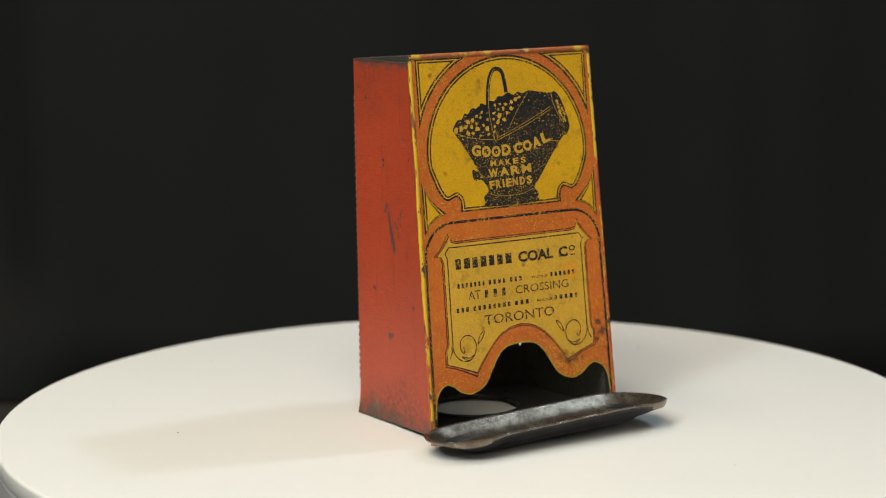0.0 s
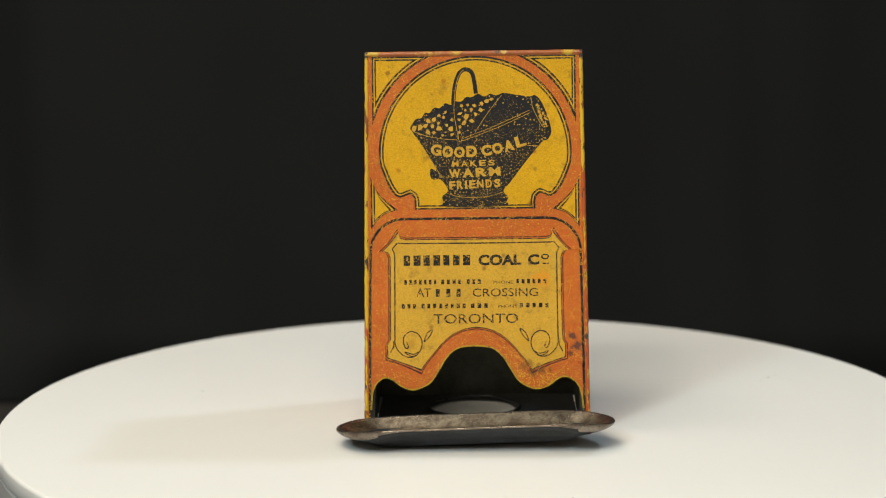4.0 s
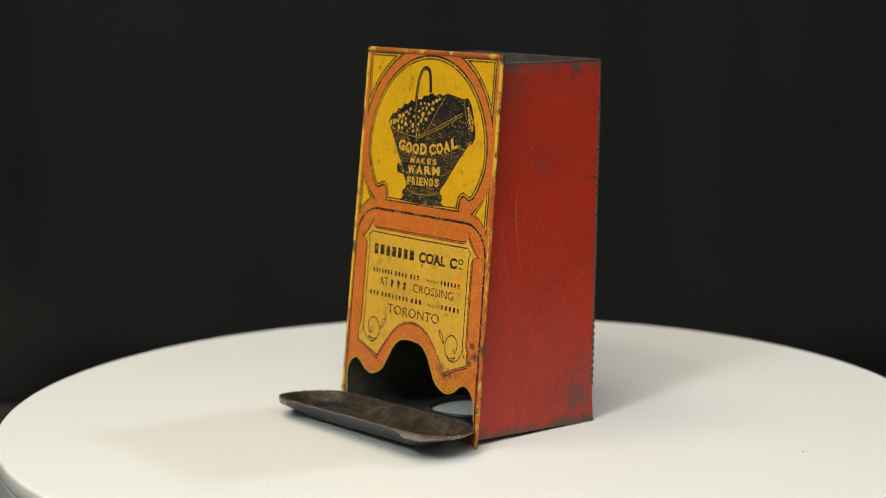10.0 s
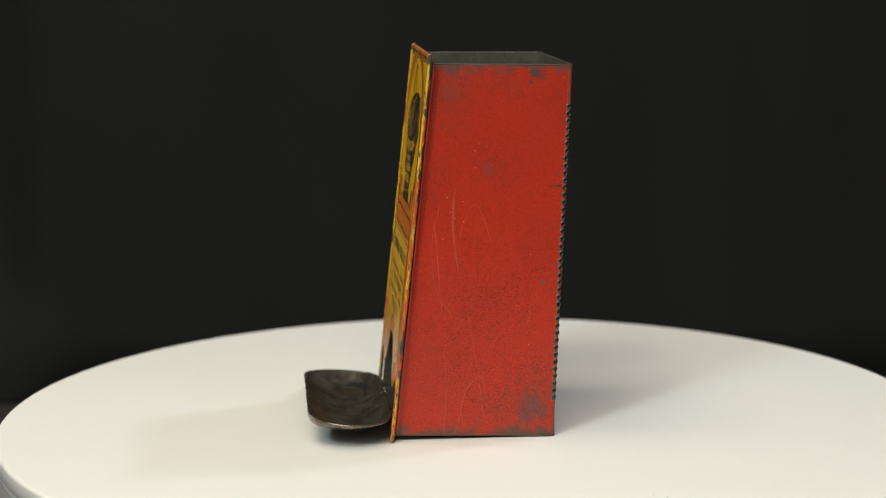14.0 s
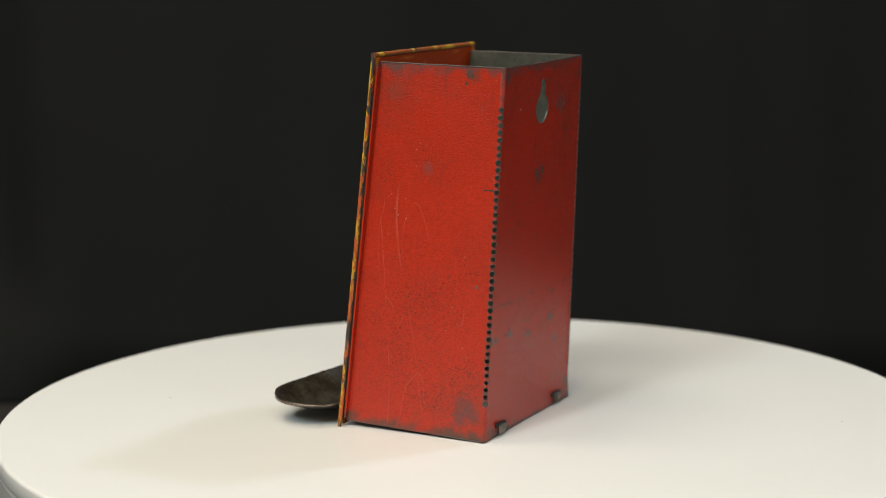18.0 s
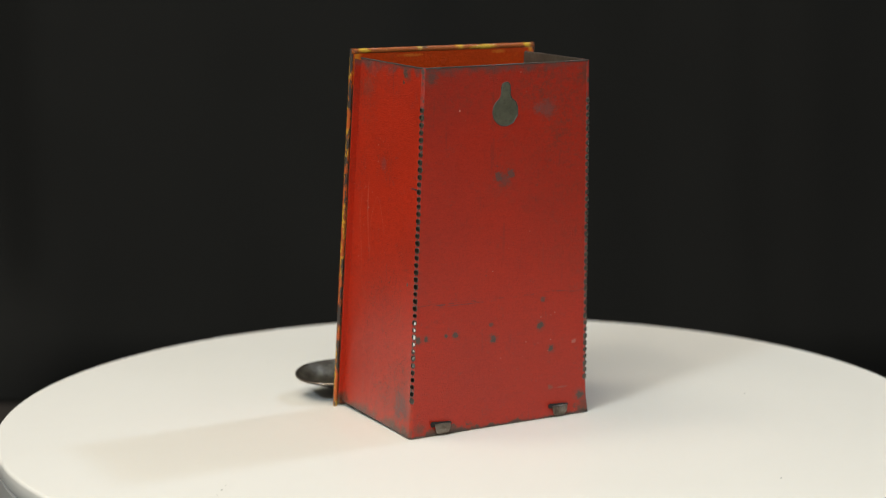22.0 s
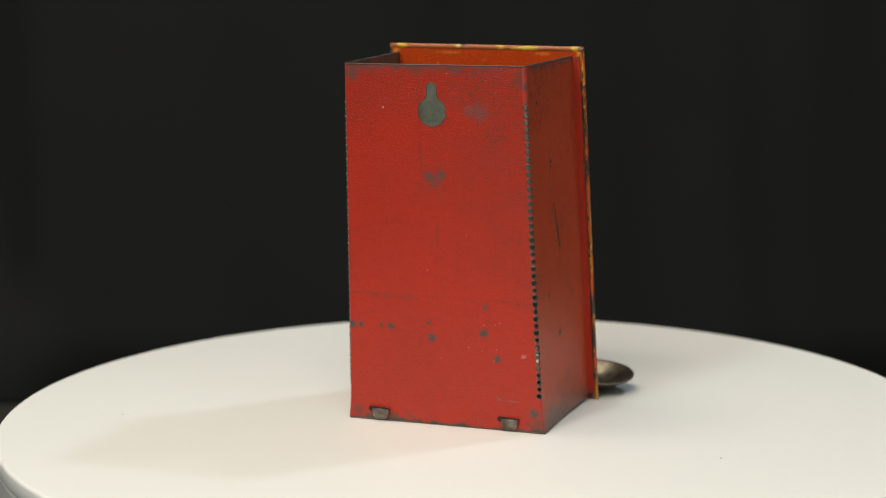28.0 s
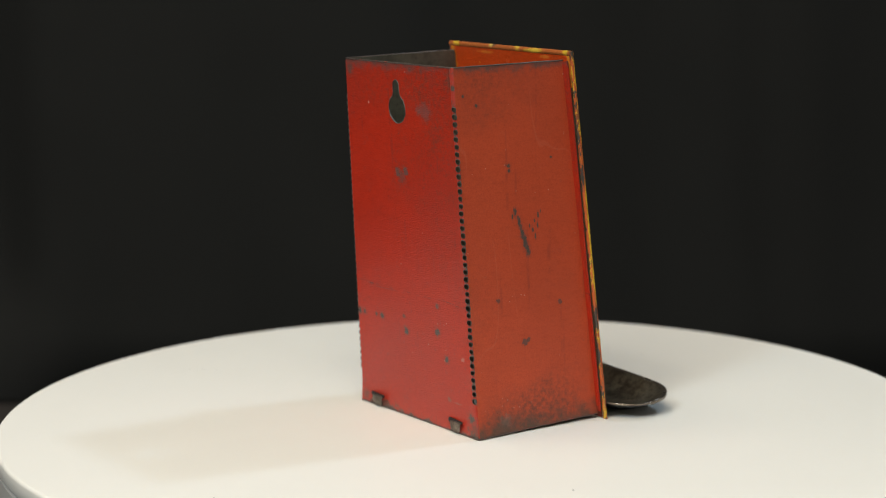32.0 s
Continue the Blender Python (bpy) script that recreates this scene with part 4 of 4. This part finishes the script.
def medallion(r, foot):
    """The round field: a circle that draws in below, small scroll notches and a flat foot."""
    top = arc(0, CY, r, -90, 5, 50)
    e = CR - r
    notch = spline([top[-1], (30.5 - e, 37.9 - 0.15 * e), (28.4 - 0.95 * e, 43.0 - 0.4 * e), (26.3 - 0.75 * e, 46.2 - 0.7 * e), (24.5 - 0.2 * e, 47.2 - e), (22.6, 46.6 - e),
                    (21.1 - 0.2 * e, 46.2 - e), (19.8 - 0.8 * e, 47.5 - 0.7 * e), (19.5 - e, 49.3 - 0.3 * e), (19.5 - e, foot)], 6)
    return [(x + CU * max(0.0, min(1.0, (48.0 - y) / 8.0)), y) for x, y in mirrored(top + notch[1:] + [(0.0, foot)])]


ink("medallion_line", [medallion(CR + 0.25, 51.45)], 1, INK_LINE, "black outline of the round field")
ink("medallion_edge", [medallion(CR - 0.42, 50.92)], 2, INK_YELLOW)
ink("medallion_line", [medallion(CR - 0.80, 50.52)], 3, INK_LINE)
ink("medallion_field", [medallion(CR - 1.33, 50.06)], 4, INK_YELLOW, "golden yellow round field")


def top_corner(sgn, inset):
    r = 34.6 + inset * 1.25
    x1, y0 = 33.1 - inset, 1.6 + inset
    a0 = math.degrees(math.asin(-(CY - y0) / r))
    a1 = -math.degrees(math.acos(min(1, x1 / r)))
    return [(sgn * x, y) for x, y in [(x1, y0)] + arc(0, CY, r, a0, a1, 20)]


def low_corner(sgn, inset):
    i = inset
    tip = (25.7 + 1.9 * i, 51.5)
    up = spline([(34.0 - i, 41.0 + 2.6 * i), (31.6 - i * 0.3, 46.0 + 1.3 * i), tip], 6)
    dn = spline([tip, (30.4, 53.3 - 0.6 * i), (34.0 - i, 57.4 - 2.2 * i)], 6)
    return [(sgn * x, y) for x, y in up + dn[1:]]


for inset, layer, m in ((-0.12, 1, INK_LINE), (0.43, 2, INK_YELLOW), (0.78, 3, INK_LINE), (1.26, 4, INK_YELLOW)):
    for sgn in (-1, 1):
        ink("corner_field", [top_corner(sgn, inset)], layer, m)
        ink("corner_field", [low_corner(sgn, inset)], layer, m)


def arch_line(off):
    """The black rounded arch over the plaque, with its long legs."""
    half = [(0.0, 54.5 + off)] + [(23.4 + x, y) for x, y in arc(0, 65.5, 11.0 - off, -90, 0, 16)] + [(34.6 - off + 0.2, 85.0), (35.1 - off + 0.3, 124.8)]
    return [(-x, y) for x, y in reversed(half)] + half[1:]


strokes("arch_line", [arch_line(0.0)], 0.85, 1, INK_LINE, "thick black rounded line over the plaque")
for sgn in (-1, 1):
    strokes("edge_line", [[(sgn * 34.5, 1.0), (sgn * 34.75, 20.0)]], 0.35, 1, INK_MAROON)


def plaque(i):
    """The plaque's outline: eared top corners, notched sides and the arched foot."""
    right = [(0.0, 60.6 + i), (22.6, 60.6 + i)]
    right += spline([(22.6, 60.6 + i), (24.6, 60.0 + i), (25.6 - i * 0.5, 57.6 + i * 1.6)], 4)[1:]
    right += spline([(25.6 - i * 0.5, 57.6 + i * 1.6), (28.4 - i * 0.7, 62.0 + i * 0.6), (31.6 - i * 1.5, 65.1 - i * 0.1)], 4)[1:]
    right += spline([(31.6 - i * 1.5, 65.1 - i * 0.1), (29.5 - i, 65.4), (28.6 - i, 67.4)], 4)[1:]
    right += [(28.7 - i, 80.0), (28.9 - i, 94.2), (29.9 - i, 95.8), (29.9 - i, 100.9 - i)]
    right += spline([(29.9 - i, 100.9 - i), (24.6 - i * 0.6, 102.6 - i), (18.2, 105.6 - i * 2.0)], 5)[1:]
    right += spline([(18.2, 105.6 - i * 2.0), (15.9, 101.8 - i * 1.3), (10.0, 95.0 - i * 1.1), (5.0, 91.9 - i), (0.0, 90.9 - i)], 5)[1:]
    return mirrored(right)


ink("plaque_line", [plaque(-0.05)], 1, INK_MAROON, "maroon outline of the plaque")
ink("plaque_edge", [plaque(0.30)], 2, INK_ORANGE)
ink("plaque_line", [plaque(0.55)], 3, INK_LINE)
ink("plaque_field", [plaque(0.85)], 4, INK_TAN, "tan yellow plaque under the coal picture")
half = [(0, 62.6), (24.6, 62.5), (25.6, 62.3), (27.3, 64.3), (26.5, 66.0), (26.6, 80.0), (26.8, 95.5)]
strokes("plaque_rule", [[(-x, y) for x, y in reversed(half)] + half[1:]], 0.42, 5, INK_LINE, "thin black rule inside the plaque")


def scroll(sgn):
    hook = [(26.8, 95.2), (26.0, 97.4), (23.6, 99.6), (20.6, 99.8), (18.4, 97.6), (17.9, 94.6), (19.3, 92.2), (21.6, 91.5), (23.6, 92.8), (24.0, 95.0), (23.2, 97.0), (22.4, 96.6), (22.9, 95.0)]
    return [[(sgn * x, y) for x, y in spline(q, 4)] for q in
            (hook, [(28.3, 98.4), (27.2, 96.2), (27.4, 94.6)], [(17.2, 95.0), (15.4, 93.2), (14.3, 90.8), (16.2, 92.2), (17.2, 95.0)],
             [(19.0, 98.2), (21.0, 99.8), (23.6, 98.2), (20.8, 99.0), (19.0, 98.2)])]


for sgn in (-1, 1):
    strokes("scroll", scroll(sgn), 0.36, 5, INK_LINE, "fine black scroll flourish", taper=False)

# the coal scuttle picture
body = [(-20.0, 26.3), (-12.6, 38.2), (-14.3, 38.0), (-14.6, 40.0), (-13.6, 41.8), (-11.2, 41.6), (-8.9, 44.6), (-9.2, 46.0), (-10.7, 47.3), (-10.2, 49.0), (-9.4, 50.6), (9.6, 50.6), (10.3, 49.0),
        (10.9, 47.6), (9.3, 45.6), (11.8, 42.6), (16.8, 36.0), (22.2, 29.7), (23.6, 29.3), (24.6, 28.0), (25.2, 26.4), (24.6, 23.4), (23.0, 18.8), (21.4, 15.8), (19.8, 14.5), (18.2, 14.9), (13.0, 14.2), (9.6, 13.7),
        (7.2, 14.5), (5.4, 13.9), (3.4, 14.8), (1.4, 13.9), (-0.8, 15.0), (-2.6, 14.9), (-4.2, 16.4), (-6.2, 16.2), (-7.6, 17.4), (-9.4, 16.8), (-11.2, 18.4), (-13.0, 18.2), (-14.6, 20.0), (-16.0, 19.8),
        (-17.2, 21.6), (-18.8, 21.8), (-20.2, 23.4), (-20.9, 25.0)]
ink("scuttle_picture", [spline(body, 3, closed=True)], 5, INK_BLACK, "black picture of a coal scuttle heaped with coal")
handle = spline([(-5.3, 28.6), (-6.7, 20.6), (-6.3, 12.4), (-4.8, 7.4), (-2.5, 5.9), (-0.3, 7.6), (0.7, 13.8)], 8)
strokes("scuttle_handle", [handle], 1.35, 6, INK_BLACK, "black hoop handle of the scuttle")
strokes("picture_line", [[(u + 0.28, v) for u, v in handle[:30]], spline([(-20.0, 25.9), (-15.0, 27.6), (-10.0, 28.5), (-5.6, 28.8)], 6), spline([(0.2, 26.5), (4.6, 20.0), (9.1, 14.4)], 6),
                         spline([(-4.4, 29.3), (7.0, 25.2), (18.1, 20.3)], 6), spline([(-4.0, 28.5), (7.0, 24.3), (18.1, 19.4)], 6), spline([(18.6, 15.0), (19.0, 18.0), (20.5, 21.6), (22.4, 24.8)], 6),
                         spline([(-19.0, 27.6), (-14.6, 34.6), (-11.0, 40.6)], 6), spline([(-9.0, 46.3), (-4.0, 47.5), (4.0, 47.4), (9.0, 46.0)], 6), [(17.2, 30.9), (20.6, 31.0)],
                         spline([(-4.6, 29.6), (-5.4, 27.8), (-4.7, 26.2), (-3.9, 27.8), (-4.3, 29.4)], 5)], 0.16, 7, INK_TAN, "fine yellow drawing lines")


def coal_lumps():
    """Yellow chinks between the lumps of coal."""
    random.seed(21)
    loops, spots = [], []

    def chink(u, v, r):
        a0, n = random.uniform(0, 6.28), random.choice((4, 5, 5, 6))
        size = [r * random.uniform(0.48, 1.25) for _ in range(n)]
        loops.append([(u + q * math.cos(a0 + 6.283 * k / n), v + q * math.sin(a0 + 6.283 * k / n)) for k, q in enumerate(size)])

    tries = 0
    while len(spots) < 80 and tries < 6000:
        tries += 1
        u, v = random.uniform(-20.2, 6.6), random.uniform(15.0, 28.3)
        top = 24.4 - (u + 20.2) * 0.50 if u < -6 else 17.2 - (u + 6) * 0.20
        low = 25.2 + (u + 20.2) * 0.24 if u < -5.6 else 27.6 - (u + 5.6) * 0.98
        if v < top + 0.7 or v > low - 0.2 or any((u - a) ** 2 + (v - b) ** 2 < 2.9 for a, b in spots) or (abs(u + 6.2) < 0.8):
            continue
        spots.append((u, v))
        chink(u, v, random.uniform(0.50, 1.08))
    for k in range(22):
        s = (k // 2) / 10.0
        wide = 0.9 * math.sin(math.pi * (0.12 + 0.80 * s))
        chink(20.7 + s * 2.6 + (wide if k % 2 else -0.35) + random.uniform(-0.2, 0.2), 18.0 + s * 6.6 + random.uniform(-0.2, 0.2), random.uniform(0.30, 0.62))
    return ink("coal_texture", loops, 6, INK_TAN, "yellow chinks between printed lumps of coal")


coal_lumps()


def lettering(text, u, v, height, width, layer, material, bold=0.0, tilt=0.0, label=""):
    """A printed word: its left foot at (u, v), in millimetres."""
    cu = bpy.data.curves.new("lettering", "FONT")
    cu.body, cu.size, cu.offset, cu.resolution_u, cu.fill_mode = text, 1.0, bold, 3, "FRONT"
    tmp = new("tmp_text", cu)
    me = bpy.data.meshes.new_from_object(tmp.evaluated_get(bpy.context.evaluated_depsgraph_get()))
    bpy.data.objects.remove(tmp)
    xs, ys = [p.co.x for p in me.vertices], [p.co.y for p in me.vertices]
    x0, x1, y0, y1 = min(xs), max(xs), min(ys), max(ys)
    ca, sa = math.cos(radians(tilt)), math.sin(radians(tilt))
    for p in me.vertices:
        a, b = (p.co.x - x0) / (x1 - x0) * width, (p.co.y - y0) / (y1 - y0) * height
        p.co = face(u + a * ca - b * sa, v - (a * sa + b * ca), LAYER * layer)
    me.materials.append(material)
    ob = new("lettering", me)
    ob.parent = front
    return tagged(ob, label)


def place_letters(text, spots, height, width, bold):
    for ch, (u, v, tilt) in zip(text, spots):
        lettering(ch, u, v, height, width if ch != "I" else 0.75, 8, INK_TAN, bold, tilt)


place_letters("GOOD", [(-14.5, 33.6, -8), (-10.6, 34.3, -5), (-6.7, 34.6, -2), (-2.6, 34.5, 1)], 3.7, 3.5, 0.05)
place_letters("COAL", [(2.4, 34.3, 6), (6.2, 33.8, 10), (10.0, 33.0, 13), (13.9, 31.7, 16)], 3.6, 3.4, 0.05)
place_letters("MAKES", [(-7.3 + 2.95 * i, 37.6 - 0.07 * i, 1.5) for i in range(5)], 1.9, 2.15, 0.03)
place_letters("WARM", [(-8.3 + 4.35 * i, 41.3 - 0.18 * i, 2.5) for i in range(4)], 2.9, 3.75, 0.045)
place_letters("FRIENDS", [(u, 45.0 - 0.04 * (u + 8.3), 2.2) for u in (-8.3, -5.8, -3.2, -1.8, 0.8, 3.6, 6.4)], 2.7, 2.1, 0.04)
lettering("TORONTO", -14.0, 89.0, 3.2, 27.8, 5, INK_LINE, 0.003, label="black printed city name on the plaque")
lettering("PHONE", 5.8, 76.0, 1.0, 6.4, 5, INK_LINE, 0.0, label="small black printed word")
lettering("PHONE", 7.2, 83.9, 1.0, 6.2, 5, INK_LINE, 0.0, label="small black printed word")


def bars(u0, u1, base, height, fill, count, label, material=INK_LINE):
    """A word that stays unread: one upright bar for each letter, of its size."""
    pitch = (u1 - u0) / count
    loops = []
    for k in range(count):
        w = pitch * fill * random.uniform(0.86, 1.0)
        u = u0 + pitch * k + 0.04 * pitch
        loops.append([(u, base), (u + w, base), (u + w, base - height), (u, base - height)])
    return ink("print_bar", loops, 5, material, label)


random.seed(8)
bars(-23.7, -1.0, 69.85, 3.4, 0.72, 7, "bold black printed bars of a firm's sign", INK_BLACK)
lettering("COAL", 0.9, 70.0, 3.6, 14.1, 5, INK_BLACK, 0.045, label="bold black printed word on the plaque")
lettering("C", 17.15, 69.9, 3.5, 3.7, 5, INK_BLACK, 0.045, label="bold black printed letter")
lettering("O", 21.4, 68.2, 1.85, 2.7, 5, INK_BLACK, 0.03, label="small raised black printed letter")
ink("raised_rule", [[(21.9, 69.7), (23.9, 69.7), (23.9, 69.25), (21.9, 69.25)]], 5, INK_LINE)
lettering("AT", -19.5, 80.1, 2.8, 4.7, 5, INK_LINE, 0.002, label="thin black printed word")
lettering("CROSSING", -1.1, 80.2, 2.7, 21.4, 5, INK_LINE, 0.002, label="thin black printed word")
bars(-13.3, -3.1, 80.15, 2.6, 0.42, 3, "thin black printed bars")
for u0, u1, n in ((-23.5, -12.2, 7), (-11.4, -4.0, 4), (-3.0, 2.4, 3), (13.2, 23.8, 6)):
    bars(u0, u1, 76.0, 1.5, 0.56, n, "small black printed bars")
for u0, u1, n in ((-24.4, -19.0, 3), (-18.0, -2.6, 8), (-1.8, 4.8, 3), (14.2, 24.7, 5)):
    bars(u0, u1, 83.9, 1.5, 0.56, n, "small black printed bars")

# fine scratches through the ink
for q in ([(31.6, 99.0), (27.8, 104.4), (22.0, 108.2), (19.0, 110.0)], [(31.2, 70.5), (31.0, 77.0), (29.8, 82.0)], [(30.2, 84.5), (32.6, 88.5)], [(32.4, 84.0), (30.0, 88.6)],
          [(28.6, 92.0), (31.6, 95.6)], [(-33.4, 92.0), (-31.0, 96.8)], [(-31.4, 91.2), (-33.0, 97.0)], [(2.0, 88.0), (9.4, 86.6)], [(-11.0, 4.4), (-10.0, 10.4)],
          [(-12.2, 8.8), (-8.4, 5.0)], [(-12.8, 6.2), (-7.6, 9.6)], [(-27.0, 20.4), (-21.8, 16.6)], [(-26.2, 21.6), (-22.6, 18.4)], [(26.6, 97.6), (20.4, 103.0)]):
    strokes("scratch", [spline(q, 6)], 0.13, 9, INK_YELLOW, "fine bright scratch through the ink", taper=True)

# yellow line along the scalloped opening
strokes("opening_edge", [[(u, v - 0.25) for u, v in cut_line()]], 0.5, 2, INK_RIM, "yellow line round the scalloped opening")


def tray():
    """The shallow iron dish in front of the opening: a foot, a flared dish and a lip turned down at the corners."""
    bm = bmesh.new()
    cx, cy, half, deep = 0.5, -43.8, 44.8, 13.6

    def outline(d):
        """The dish's rounded outline, drawn in by d."""
        a, b = half - d * (1.25 if d < 1.5 else 1.55), deep - d
        rx, ry = 14.0 * b / deep, 13.2 * b / deep
        w, h = a - rx, b - ry
        pts = []
        for qx, qy, a0 in ((1, 1, 0), (-1, 1, 90), (-1, -1, 180), (1, -1, 270)):
            pts += [(qx * w + rx * math.cos(radians(a0 + 90 * k / 14)), qy * h + ry * math.sin(radians(a0 + 90 * k / 14))) for k in range(15)]
            if qy > 0 and qx > 0:
                pts += [(w - 2 * w * k / 25, b) for k in range(1, 25)]
            if qy < 0 and qx < 0:
                pts += [(-w + 2 * w * k / 25, -b) for k in range(1, 25)]
        return pts

    full = outline(0.0)

    def ring(d, low, hang, k):
        """One ring: drawn in by d, between the height low (k=0) and the rim less hang (k=1)."""
        out = []
        for (x, y), (fx, fy) in zip(outline(d), full):
            e = abs(fx) / half
            bend = max(0.0, min(1.0, (e - 0.55) / 0.2)) * (1 - 0.75 * max(0.0, min(1.0, (e - 0.88) / 0.1)))
            bend *= max(0.0, min(1.0, (4 - fy) / 6))
            drop = (0.7 if fx < 0 else 1.5) * max(0.0, e - 0.55) ** 1.5 / 0.3
            rim = 7.9 + 0.036 * fx - 1.05 * fy / deep - drop + 0.10 * noise.noise(Vector((fx * 0.09, fy * 0.09, 3.0)))
            hung = hang + (1.5 * bend * min(1.0, hang / 0.9) if hang > 0.2 and low < 0 else 0.0)
            z = (abs(low) + 0.028 * fx) * (1 - k) + (rim - hung) * k
            out.append(bm.verts.new(((cx + x) * MM, (cy + y) * MM - x * 0.014 * MM, z * MM)))
        return out

    rings = [ring(9.6, -1.25, 0, 0), ring(8.8, -1.3, 0, 0), ring(8.0, -1.5, 0, 0), ring(7.2, -1.85, 0, 0), ring(6.2, -2.5, 2.4, 0.22), ring(4.8, -2.4, 2.4, 0.52), ring(3.2, -2.2, 1.9, 0.80), ring(1.4, -2.2, 1.3, 0.96),
             ring(0.35, -2.2, 1.0, 1), ring(0.02, -2.2, 0.62, 1), ring(-0.08, -2.2, 0.3, 1), ring(0.03, 2, 0.08, 1), ring(0.3, 2, 0.0, 1), ring(0.65, 2, 0.06, 1), ring(1.2, 2, 0.45, 1), ring(2.6, 2, 1.5, 0.98),
             ring(4.4, 2, 2.8, 0.85), ring(6.4, 2.4, 3.6, 0.55), ring(8.4, 2.3, 3.6, 0.25), ring(10.4, 2.2, 3.6, 0.06), ring(11.6, 2.2, 0, 0)]
    n = len(full)
    for k, (a, b) in enumerate(zip(rings, rings[1:])):
        for i in range(n):
            j = (i + 1) % n
            corner_face = k == 8 and abs(full[i][0]) > half * 0.70 and full[i][1] < 3
            bm.faces.new((a[i], a[j], b[j], b[i])).material_index = 2 if 9 <= k <= 13 or corner_face else (1 if k < 9 else 0)
    bm.faces.new(list(reversed(rings[0]))).material_index = 1
    bm.faces.new(rings[-1])
    bmesh.ops.recalc_face_normals(bm, faces=bm.faces[:])
    smooth(part("tray", bm, (IRON, UNDER, LIP), holder, "shallow dark brown iron tray under the opening"), 60)


tray()


def motions():
    walk(disc, [(t, Matrix.Translation((DISC_X, DISC_Y, DISC_TOP)) @ m) for t, m in TURN_ROWS])
    walk(holder, TURN_ROWS)


motions()
